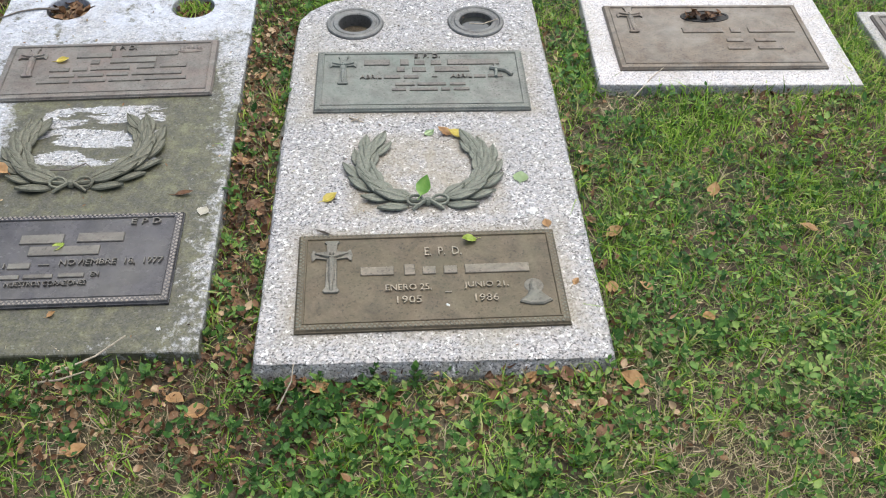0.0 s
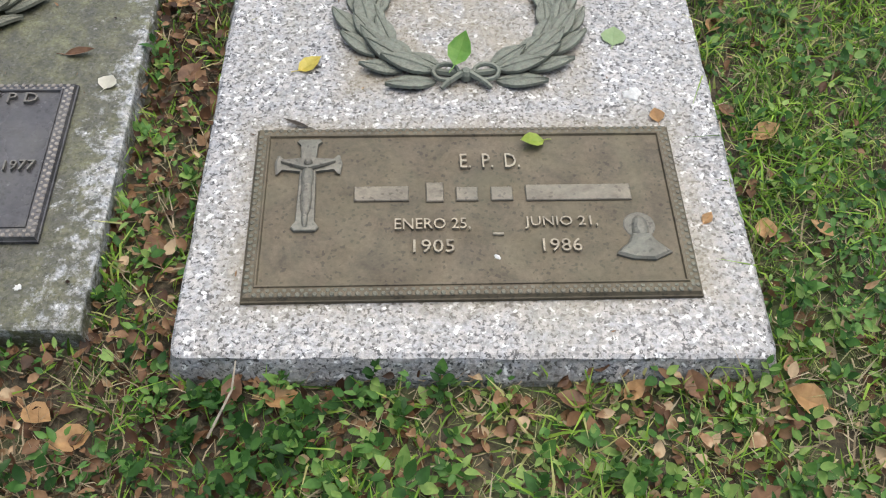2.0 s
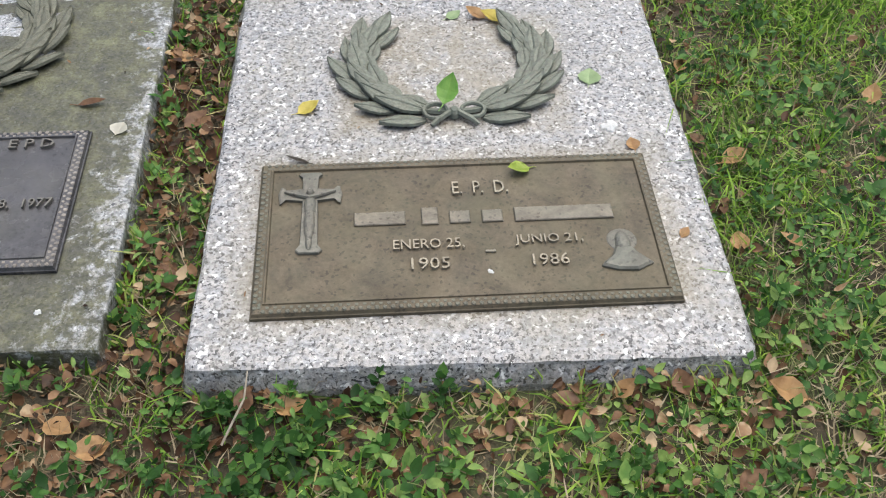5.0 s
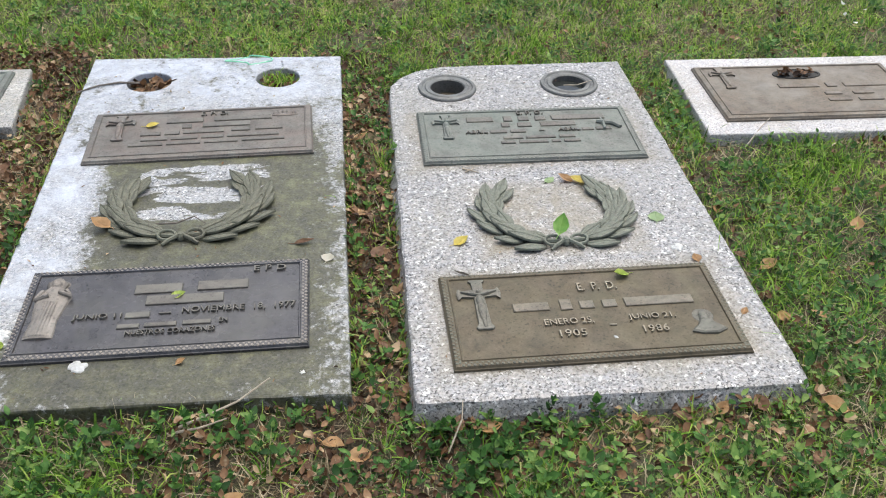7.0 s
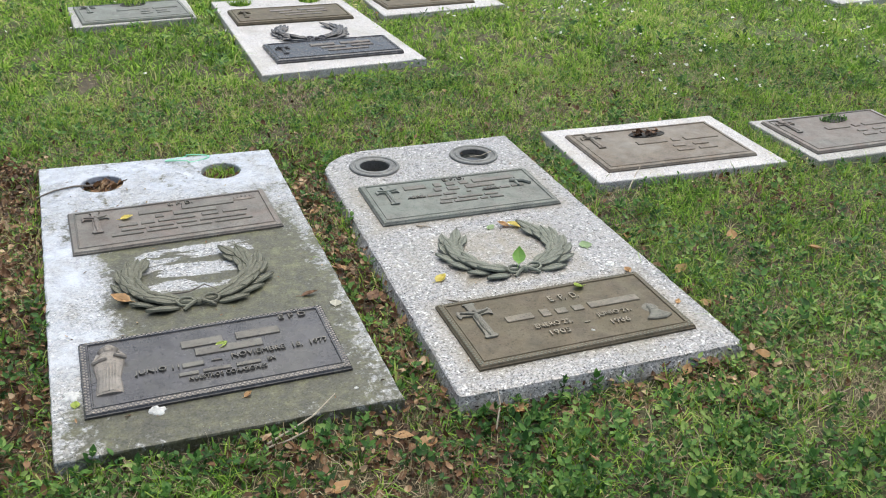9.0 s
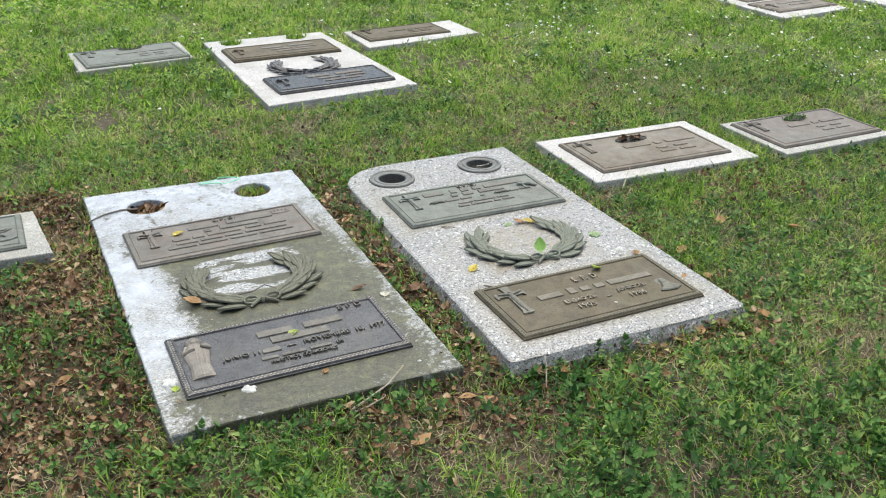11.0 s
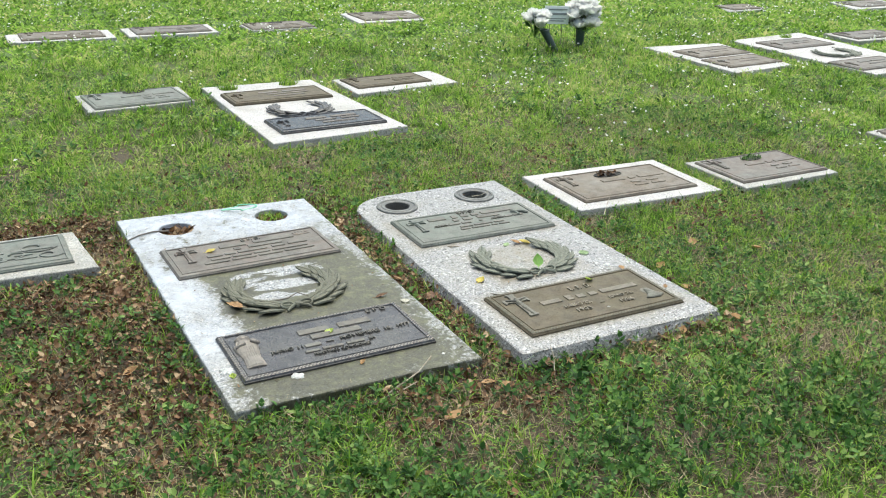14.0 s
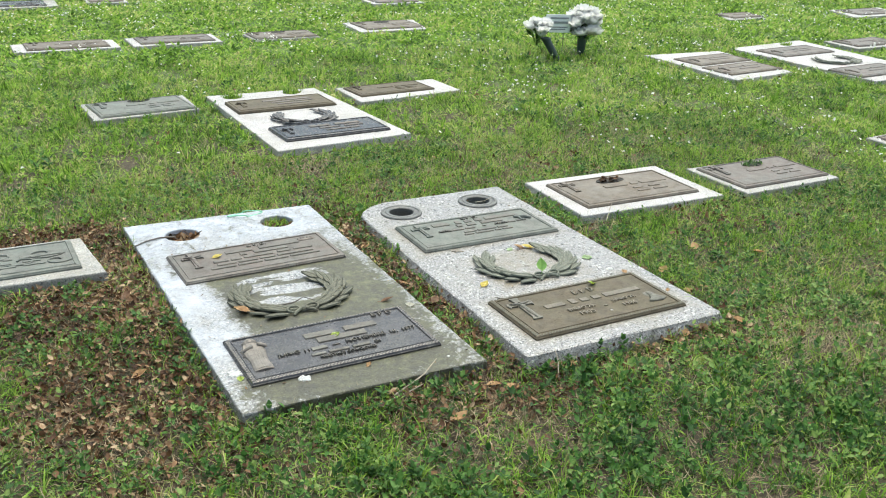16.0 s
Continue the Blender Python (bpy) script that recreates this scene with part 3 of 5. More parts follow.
def figure_relief(parent, x, y, z, h, mat):
    """A plain draped relief, left as a smooth form."""
    bm = bmesh.new()
    loops = []
    for f, rx, rise in ((0.0, 0.022, 0.006), (0.03, 0.023, 0.01), (0.3, 0.02, 0.012), (0.55, 0.025, 0.015), (0.7, 0.029, 0.016), (0.8, 0.02, 0.014), (0.84, 0.013, 0.013), (0.92, 0.018, 0.017), (1.0, 0.008, 0.012)):
        loops.append([(x + rx * math.cos(a) * h / 0.14 - 0.008 * (1 - f), y + h * f, z - 0.001 + rise * math.sin(a)) for a in [math.pi * k / 8 for k in range(9)]])
    made = [[bm.verts.new(p) for p in loop] for loop in loops]
    for a, b in zip(made, made[1:]):
        for k in range(8):
            bm.faces.new((a[k], a[k + 1], b[k + 1], b[k]))
    bm.faces.new(made[0][::-1]), bm.faces.new(made[-1])
    dome(bm, x, y + h * 0.93, z - 0.001, 0.027, 0.018, 0.004, 16, 3)
    dome(bm, x, y + h * 0.9, z + 0.006, 0.014, 0.015, 0.012, 12, 4)
    tube(bm, [(x - 0.024, y + h * 0.76, z + 0.01), (x - 0.034, y + h * 0.62, z + 0.01), (x - 0.006, y + h * 0.64, z + 0.018)], 0.006, 6, 0.8)
    tube(bm, [(x + 0.024, y + h * 0.76, z + 0.01), (x + 0.036, y + h * 0.66, z + 0.01), (x + 0.012, y + h * 0.7, z + 0.018)], 0.006, 6, 0.8)
    for k in (-2, -1, 0, 1, 2):
        tube(bm, [(x - 0.008 + k * 0.007, y + 0.004, z + 0.008 - abs(k) * 0.0012), (x - 0.005 + k * 0.0065, y + h * 0.3, z + 0.0105 - abs(k) * 0.001), (x + k * 0.006, y + h * 0.55, z + 0.014 - abs(k) * 0.001)], 0.0022, 5)
    part("figurine", bm, mat, parent, "pale draped figurine relief")


def bronze_leaf(mat):
    """One cast laurel leaf with a raised midrib, length 1 along x."""
    bm = bmesh.new()
    rows = [(0.0, 0.03), (0.14, 0.12), (0.34, 0.195), (0.56, 0.19), (0.8, 0.11), (1.0, 0.01)]
    grid = []
    for x, w in rows:
        lift = 0.1 * math.sin(math.pi * min(1, x * 0.9)) + 0.05 * x
        grid.append([bm.verts.new((x, w * s, lift + q)) for s, q in ((1, -0.13), (0.96, -0.02), (0.5, 0.035), (0.1, 0.005), (0, 0.045), (-0.1, 0.005), (-0.5, 0.035), (-0.96, -0.02), (-1, -0.13))])
    for a, b in zip(grid, grid[1:]):
        for k in range(8):
            bm.faces.new((a[k], b[k], b[k + 1], a[k + 1]))
    bm.normal_update()
    me = bpy.data.meshes.new("wreath_leaf")
    bm.to_mesh(me)
    bm.free()
    me.materials.append(mat)
    return me


BRONZE_LEAF, DARK_LEAF, AGED_LEAF = bronze_leaf(WREATH_BRONZE), bronze_leaf(DARK_BRONZE), bronze_leaf(AGED_BRONZE)


def wreath(parent, cx, cy, z, s, label, seed=1, rz=0, leaves=(6, 8, 6), mesh=BRONZE_LEAF):
    """Two laurel branches open at the top, tied with a bow below."""
    r = random.Random(seed)
    bm = bmesh.new()
    for side in (-1, 1):
        tube(bm, [(side * 0.163 * s * math.cos(radians(a)), 0.138 * s * math.sin(radians(a)) + 0.0, 0.008) for a in range(-88, 52, 10)], 0.006, 6, 0.6)
        loop = [(side * (0.012 + 0.02 * (1 - math.cos(a))) * s, (-0.138 + 0.014 * math.sin(a)) * s, 0.012 + 0.004 * math.sin(a)) for a in [k * math.pi / 6 for k in range(12)]]
        tube(bm, loop, 0.004, 6)
        tube(bm, [(side * 0.006 * s, -0.14 * s, 0.012), (side * 0.03 * s, -0.158 * s, 0.009), (side * 0.04 * s, -0.166 * s, 0.005)], 0.0055, 6, 0.7)
    dome(bm, 0, -0.139 * s, 0.004, 0.011 * s, 0.013 * s, 0.016, 10, 3)
    stem = part("wreath", bm, mesh.materials[0], parent, label, pose(cx, cy, z, 0, 0, rz))
    for side in (-1, 1):
        for row, (count, grow, splay, size, lift) in enumerate(zip(leaves, (1.1, 0.99, 0.89), (-20, -2, 15), (0.084, 0.084, 0.072), (0.002, 0.009, 0.004))):
            for k in range(count):
                f = (k + (0.35 if row == 1 else 0.1)) / count
                a = -76 + f * 116
                x, y = 0.16 * grow * math.cos(radians(a)), 0.14 * grow * math.sin(radians(a))
                heading = math.degrees(math.atan2(0.14 * math.cos(radians(a)), -0.16 * math.sin(radians(a)))) + splay * (1 - 0.35 * f) + r.uniform(-6, 6)
                if side < 0:
                    x, heading = -x, 180 - heading
                leaf = new("wreath_leaf", mesh)
                leaf.parent = stem
                z3 = size * s * r.uniform(0.85, 1.08) * (1 - 0.12 * f)
                leaf.matrix_local = pose(x * s, y * s, lift + r.uniform(0, 0.003), (10 if row == 0 else -10 if row == 2 else 0) * -side + r.uniform(-8, 8), r.uniform(-7, -2), heading) @ Matrix.Diagonal((z3, z3 * 1.12, z3 * 0.55, 1))
    return stem


def vase_ring(parent, x, y, z, r, label, water=False):
    """A flush ring with a stepped, turned profile and a socket under it, its floor painted shade-dark."""
    bm = bmesh.new()
    prof = [(0.58, -0.05), (0.58, 0.004), (0.62, 0.007), (0.74, 0.0075), (0.78, 0.0045), (0.84, 0.0045), (0.88, 0.008), (0.97, 0.007), (1.0, 0.003), (1.0, -0.004)]
    made = [[bm.verts.new((r * q * math.cos(k * math.pi / 18), r * q * math.sin(k * math.pi / 18), h)) for k in range(36)] for q, h in prof]
    for a, b in zip(made, made[1:]):
        for k in range(36):
            bm.faces.new((a[k], b[k], b[(k + 1) % 36], a[(k + 1) % 36]))
    ring = part("vase_ring", bm, RING_METAL, parent, label, pose(x, y, z))
    for f in ring.data.polygons:
        f.use_smooth = False
    bm = bmesh.new()
    bmesh.ops.create_circle(bm, cap_ends=True, radius=r * 0.6, segments=24)
    bmesh.ops.translate(bm, verts=bm.verts, vec=(0, 0, -0.048))
    part("socket", bm, PIT_SHADE, ring, "empty vase socket floor painted dark as shade")
    if water:
        bm = bmesh.new()
        bmesh.ops.create_circle(bm, cap_ends=True, radius=r * 0.578, segments=24)
        bmesh.ops.translate(bm, verts=bm.verts, vec=(0, 0, -0.012))
        part("water", bm, WATER, ring, "still rain water in the socket")


def marker(quad, top, mat, label, holes=(), corner=None, **how):
    """A flat grave marker: an Empty at its middle with its slab under it."""
    cx, cy = sum(p[0] for p in quad) / len(quad), sum(p[1] for p in quad) / len(quad)
    th = thing("grave_marker", cx, cy, 0, label, "grave marker", "flat grave markers on the lawn")
    OUTLINES.append((quad, holes))
    slab(th, [(x - cx, y - cy) for x, y in quad], top, mat, "", [(x - cx, y - cy, a, b) for x, y, a, b in holes], **how)
    return th, cx, cy


OUTLINES = []
FIELD = 0.0125

# the grey granite marker with its rounded shoulder
th, cx, cy = marker([(-0.378, -0.078), (0.374, -0.094), (0.384, -0.09), (0.388, -0.08), (0.396, 1.403), (-0.12, 1.41), (-0.2, 1.403), (-0.262, 1.38), (-0.315, 1.335), (-0.346, 1.28), (-0.354, 1.2), (-0.389, -0.066), (-0.386, -0.074)], 0.055, GREY_GRANITE,
                    "grey speckled granite slab with two bronze plaques and a wreath", [(-0.175, 1.245, 0.052, 0.052), (0.2, 1.245, 0.052, 0.052)], rough=0.005, edge=0.008, batter=0.014)
p = plaque(th, -cx, 0.15 - cy, 0.055, 0.61, 0.3, 0, BROWN_BRONZE, BRONZE_RIM, "brown bronze plaque with a beaded rim")
LIFT = FIELD
words("E.  P.  D.", 0.026, 0.086, 0.034, 0.078, LIFT, LETTER_BRONZE, p, "raised pale bronze letters")
bars([(-0.16, -0.083, 0.021, 0.026), (-0.059, -0.034, 0.023, 0.034), (-0.017, 0.014, 0.019, 0.024), (0.032, 0.063, 0.019, 0.024), (0.081, 0.23, 0.02, 0.028)], LIFT, BAR_BRONZE, p)
words("ENERO 25,", 0.021, 0.104, -0.051, -0.035, LIFT, LETTER_BRONZE, p)
words("1905", 0.021, 0.056, -0.05, -0.071, LIFT, LETTER_BRONZE, p)
words("JUNIO 21,", 0.021, 0.101, 0.126, -0.034, LIFT, LETTER_BRONZE, p)
words("1986", 0.021, 0.053, 0.124, -0.072, LIFT, LETTER_BRONZE, p)
bars([(0.031, 0.046, -0.051, 0.004)], LIFT, LETTER_BRONZE, p)
crucifix(p, -0.226, -0.043, LIFT, 0.164, CAST_BRONZE)
medallion(p, 0.234, -0.09, LIFT, 1.0, CAST_BRONZE)
p = plaque(th, 0.016 - cx, 0.932 - cy, 0.055, 0.605, 0.288, -1.0, GREEN_BRONZE, GREEN_BRONZE, "grey-green bronze plaque with a plain rim")
words("E. P. D.", 0.02, 0.075, 0.02, 0.11, LIFT, DARK_LETTER, p, "worn raised letters")
bars([(-0.165, -0.09, 0.079, 0.026), (-0.06, -0.035, 0.079, 0.028), (-0.018, 0.012, 0.077, 0.022), (0.03, 0.06, 0.077, 0.022), (0.078, 0.23, 0.079, 0.026), (-0.07, -0.047, 0.044, 0.024), (-0.025, 0.015, 0.042, 0.022), (0.04, 0.14, 0.043, 0.024)], LIFT, DARK_LETTER, p)
words("ABRIL", 0.017, 0.062, -0.145, 0.006, LIFT, DARK_LETTER, p)
words("ABRIL", 0.017, 0.062, 0.115, 0.007, LIFT, DARK_LETTER, p)
bars([(-0.107, -0.06, 0.006, 0.014), (-0.05, -0.008, 0.006, 0.014), (0.03, 0.045, 0.006, 0.004), (0.152, 0.185, 0.007, 0.014), (0.192, 0.235, 0.008, 0.014),
      (-0.075, -0.02, -0.03, 0.012), (-0.012, 0.07, -0.03, 0.012), (0.08, 0.125, -0.03, 0.012), (-0.085, -0.045, -0.055, 0.012), (-0.035, 0.045, -0.055, 0.012), (0.055, 0.08, -0.055, 0.012), (0.09, 0.135, -0.055, 0.012)], LIFT, DARK_LETTER, p)
crucifix(p, -0.225, -0.028, LIFT, 0.135, GREEN_BRONZE)
bm = bmesh.new()
tube(bm, [(0.215, 0.0, LIFT + 0.004), (0.218, 0.03, LIFT + 0.004), (0.215, 0.058, LIFT + 0.004)], 0.005, 6)
tube(bm, [(0.2, 0.045, LIFT + 0.004), (0.245, 0.03, LIFT + 0.005), (0.262, 0.008, LIFT + 0.004)], 0.006, 6)
part("emblem", bm, GREEN_BRONZE, p, "small worn cast emblem")
wreath(th, 0.008 - cx, 0.548 - cy, 0.055, 0.98, "grey-green cast laurel wreath", 3)
vase_ring(th, -0.175 - cx, 1.245 - cy, 0.055, 0.088, "grey metal vase ring")
vase_ring(th, 0.2 - cx, 1.245 - cy, 0.055, 0.088, "grey metal vase ring holding rain water", True)

# the algae-stained marker beside it
th, cx, cy = marker([(-1.256, -0.018), (-0.507, -0.033), (-0.49, 1.518), (-1.266, 1.556)], 0.052, STAINED_GRANITE,
                    "algae-stained granite slab with two bronze plaques and a wreath", [(-1.073, 1.372, 0.066, 0.066), (-0.686, 1.372, 0.066, 0.066)], rough=0.004)
p = plaque(th, -0.888 - cx, 0.253 - cy, 0.052, 0.602, 0.296, 0, DARK_BRONZE, PALE_BRONZE, "dark glossy bronze plaque with a roped rim")
words("E P D", 0.019, 0.07, 0.215, 0.112, LIFT, DARK_LETTER, p, "raised bronze letters")
bars([(-0.07, 0.03, 0.06, 0.03), (0.062, 0.17, 0.062, 0.03), (-0.042, 0.12, 0.02, 0.03)], LIFT, DARK_LETTER, p)
words("JUNIO 11", 0.02, 0.1, -0.135, -0.028, LIFT, DARK_LETTER, p)
bars([(-0.078, -0.028, -0.027, 0.018), (-0.01, 0.015, -0.025, 0.004)], LIFT, DARK_LETTER, p)
words("NOVIEMBRE  18,  1977", 0.021, 0.235, 0.155, -0.022, LIFT, DARK_LETTER, p)
bars([(-0.09, -0.045, -0.062, 0.013), (-0.035, 0.03, -0.061, 0.013), (0.042, 0.1, -0.06, 0.013)], LIFT, DARK_LETTER, p)
words("EN", 0.013, 0.018, 0.125, -0.06, LIFT, DARK_LETTER, p)
words("NUESTROS CORAZONES", 0.014, 0.18, 0.02, -0.085, LIFT, DARK_LETTER, p)
figure_relief(p, -0.235, -0.085, LIFT, 0.19, PALE_BRONZE)
p = plaque(th, -0.882 - cx, 1.02 - cy, 0.052, 0.605, 0.272, 1.2, GREY_BRONZE, GREY_BRONZE, "grey bronze plaque with brown stains", rope=False)
words("E. P. D.", 0.019, 0.075, 0.03, 0.098, LIFT, DARK_LETTER, p, "worn raised letters")
bars([(-0.1, 0.0, 0.064, 0.022), (0.03, 0.19, 0.066, 0.022), (-0.055, -0.03, 0.03, 0.02), (0.0, 0.13, 0.034, 0.024), (-0.165, -0.11, -0.005, 0.016), (-0.1, -0.06, -0.005, 0.016), (-0.05, 0.06, -0.003, 0.016), (0.08, 0.13, 0.0, 0.016), (0.145, 0.22, 0.002, 0.016),
      (-0.16, -0.09, -0.036, 0.013), (-0.08, -0.01, -0.036, 0.013), (0.0, 0.06, -0.035, 0.013), (0.07, 0.21, -0.034, 0.013), (-0.19, -0.1, -0.064, 0.013), (-0.09, 0.0, -0.063, 0.013), (0.01, 0.1, -0.062, 0.013), (0.11, 0.225, -0.06, 0.013)], LIFT, DARK_LETTER, p)
crucifix(p, -0.225, -0.035, LIFT, 0.14, GREY_BRONZE)
bm = bmesh.new()
dome(bm, 0.225, 0.075, LIFT - 0.001, 0.042, 0.009, 0.006, 16, 3)
for k in range(-2, 3):
    dome(bm, 0.225 + k * 0.013, 0.092 - abs(k) * 0.004, LIFT - 0.001, 0.007, 0.014, 0.006, 8, 3)
part("emblem", bm, GREY_BRONZE, p, "small cast emblem")
wreath(th, -0.885 - cx, 0.66 - cy, 0.052, 1.02, "dull olive-grey cast laurel wreath with a ribbon bow", 5, mesh=AGED_LEAF)

# the single-plaque markers in the same row
def single(quad, top, mat, box, pmat, label, plabel, hole=None, lettered=True, cross=True, rz=0.0, scroll=False):
    th, cx, cy = marker(quad, top, mat, label, rough=0.002, step=0.04)
    x, y, w, d = box
    p = plaque(th, x - cx, y - cy, top, w, d, rz, pmat, pmat, plabel, rope=False)
    if cross:
        crucifix(p, -0.38 * w, 0.03 * d, LIFT, 0.4 * d, pmat)
    if lettered:
        bars([(-0.14 * w, 0.06 * w, 0.06 * d, 0.075 * d), (0.1 * w, 0.15 * w, 0.06 * d, 0.075 * d), (0.19 * w, 0.42 * w, 0.06 * d, 0.075 * d), (0.06 * w, 0.14 * w, -0.1 * d, 0.045 * d), (0.2 * w, 0.3 * w, -0.1 * d, 0.045 * d), (0.05 * w, 0.16 * w, -0.22 * d, 0.045 * d), (0.2 * w, 0.32 * w, -0.22 * d, 0.045 * d)], LIFT, pmat, p)
    if scroll:
        for ox, oy, k, flip in ((0.2, 0.03, 1.0, 1), (0.12, -0.02, 0.8, -1), (0.24, -0.05, 0.7, 1), (0.05, 0.05, 0.7, -1)):
            bm = bmesh.new()
            tube(bm, [(ox + flip * k * (0.012 + 0.011 * a) * math.cos(a), oy + k * (0.008 + 0.008 * a) * math.sin(a), LIFT + 0.002) for a in [q * 0.35 for q in range(18)]], 0.0045, 6, 0.5)
            part("scroll", bm, pmat, p, "worn cast scroll")
    if hole:
        hx, hy, a, b = hole
        bm = bmesh.new()
        made = [[bm.verts.new((hx + a * q * math.cos(k * math.pi / 12), hy + b * q * math.sin(k * math.pi / 12), LIFT + h)) for k in range(24)] for q, h in ((1.12, -0.001), (1.1, 0.003), (1.0, 0.003), (0.98, 0.0005))]
        for u, v in zip(made, made[1:]):
            for k in range(24):
                bm.faces.new((u[k], u[(k + 1) % 24], v[(k + 1) % 24], v[k]))
        # closed flat; the dark colour stands in for a hollow's shade
        bm.faces.new(made[-1])
        part("vase_lid", bm, PIT_SHADE, p, "flat oval cap painted dark as a vase opening's shade")
    return th


single([(0.532, 0.907), (1.31, 0.878), (1.32, 1.383), (0.554, 1.408)], 0.05, PALE_GRANITE, (0.922, 1.14, 0.625, 0.35), RUSTY_BRONZE, "pale pinkish granite slab with one brown bronze plaque", "brown stained bronze plaque", (0.0, 0.1, 0.07, 0.03), rz=-1.3)
single([(1.43, 0.846), (2.047, 0.852), (2.062, 1.256), (1.434, 1.278)], 0.05, DULL_GRANITE, (1.745, 1.07, 0.56, 0.34), GREY_BRONZE, "dull grey slab with a grey plaque and sprouting grass", "grey bronze plaque", (0.03, 0.1, 0.05, 0.03))
single([(-2.17, 1.13), (-1.407, 1.094), (-1.44, 1.474), (-2.17, 1.5)], 0.062, DULL_GRANITE, (-1.79, 1.3, 0.62, 0.28), GREEN_BRONZE, "dull grey granite slab beside dead leaves", "grey-green bronze plaque with worn scrollwork", scroll=True)
single([(2.845, 0.95), (3.5, 0.94), (3.52, 1.39), (2.85, 1.35)], 0.045, DULL_GRANITE, (3.18, 1.16, 0.56, 0.32), GREY_BRONZE, "grey granite slab sunk in the lawn", "grey bronze plaque")

# second row
th, cx, cy = marker([(-0.338, 2.371), (0.456, 2.43), (0.375, 3.72), (-0.345, 3.735)], 0.05, PALE_GRANITE, "white granite slab with two plaques and a dark wreath", [(-0.2, 3.645, 0.058, 0.05), (0.19, 3.645, 0.058, 0.05)], rough=0.002, step=0.04)
for x, y, rz, mat in ((0.064, 2.66, 2.0, DARK_BRONZE), (0.012, 3.335, 1.0, BROWN_BRONZE)):
    p = plaque(th, x - cx, y - cy, 0.05, 0.62, 0.28, rz, mat, mat, "weathered bronze plaque", rope=False, thick=0.022)
    crucifix(p, -0.24, -0.05, LIFT + 0.006, 0.12, mat)
    bars([(-0.1, 0.02, 0.05, 0.03), (0.05, 0.2, 0.05, 0.03), (-0.06, 0.06, 0.0, 0.02), (0.09, 0.2, 0.0, 0.02), (-0.04, 0.16, -0.05, 0.016)], LIFT + 0.006, GREY_BRONZE, p)
wreath(th, 0.03 - cx, 2.985 - cy, 0.05, 0.95, "dark cast laurel wreath", 8, mesh=DARK_LEAF)
single([(-1.081, 3.35), (-0.467, 3.42), (-0.468, 3.816), (-1.096, 3.785)], 0.05, DULL_GRANITE, (-0.775, 3.585, 0.56, 0.35), GREEN_BRONZE, "grey slab with a grey-green plaque", "grey-green bronze plaque", (0.02, 0.12, 0.06, 0.03), rz=5)
single([(0.51, 3.242), (1.273, 3.33), (1.262, 3.72), (0.51, 3.68)], 0.045, PALE_GRANITE, (0.83, 3.52, 0.55, 0.27), BROWN_BRONZE, "white granite slab with a tilted brown plaque", "brown bronze plaque", rz=4)

# the rows farther off
single([(-1.275, 5.72), (-0.49, 5.716), (-0.49, 6.1), (-1.27, 6.1)], 0.04, PALE_GRANITE, (-0.87, 5.92, 0.62, 0.31), RUSTY_BRONZE, "pale slab with a brown plaque", "brown bronze plaque")
single([(-0.39, 5.716), (0.33, 5.712), (0.345, 6.13), (-0.39, 6.12)], 0.04, PALE_GRANITE, (-0.02, 5.92, 0.61, 0.31), GREY_BRONZE, "pale slab with a grey plaque", "grey bronze plaque")
single([(0.615, 5.74), (1.2, 5.73), (1.224, 6.1), (0.606, 6.08)], 0.03, DULL_GRANITE, (0.91, 5.91, 0.56, 0.31), RUSTY_BRONZE, "small marker with a sandy brown plaque", "sandy brown bronze plaque", (0.0, 0.1, 0.06, 0.03))
single([(1.616, 5.787), (2.27, 5.77), (2.4, 6.33), (1.66, 6.34)], 0.04, PALE_GRANITE, (2.0, 6.07, 0.58, 0.42), RUSTY_BRONZE, "white slab with a brown plaque", "brown bronze plaque", (0.0, 0.12, 0.07, 0.035))
single([(-1.45, 8.24), (-0.62, 8.27), (-0.6, 8.75), (-1.45, 8.75)], 0.04, DULL_GRANITE, (-1.03, 8.5, 0.62, 0.36), DARK_BRONZE, "far slab with a dark plaque", "dark bronze plaque")
single([(-0.33, 8.42), (0.08, 8.35), (0.1, 8.75), (-0.3, 8.8)], 0.04, PALE_GRANITE, (-0.12, 8.58, 0.34, 0.3), GREY_BRONZE, "small pale stone far slab", "grey bronze plaque", cross=False)
single([(2.5, 7.47), (3.1, 7.45), (3.12, 7.85), (2.52, 7.87)], 0.04, PALE_GRANITE, (2.81, 7.66, 0.5, 0.3), GREY_BRONZE, "pale stone far slab", "grey bronze plaque", cross=False)
single([(5.6, 5.33), (6.1, 5.34), (6.27, 5.73), (5.82, 5.76)], 0.03, DULL_GRANITE, (5.94, 5.54, 0.42, 0.3), RUSTY_BRONZE, "small brown marker in the grass", "brown bronze plaque", cross=False)
single([(7.1, 4.98), (7.95, 5.0), (8.1, 5.5), (7.3, 5.51)], 0.04, PALE_GRANITE, (7.6, 5.25, 0.6, 0.36), GREY_BRONZE, "pale far slab with a grey plaque", "grey bronze plaque")
single([(5.42, 3.54), (6.15, 3.54), (6.15, 3.97), (5.43, 3.94)], 0.04, DULL_GRANITE, (5.78, 3.75, 0.58, 0.3), GREY_BRONZE, "grey slab with a grey plaque", "grey bronze plaque")
th, cx, cy = marker([(3.33, 2.878), (3.982, 2.958), (4.087, 3.873), (3.337, 3.938)], 0.045, PALE_GRANITE, "pale slab with two brown bronze plaques", rough=0.002, step=0.05)
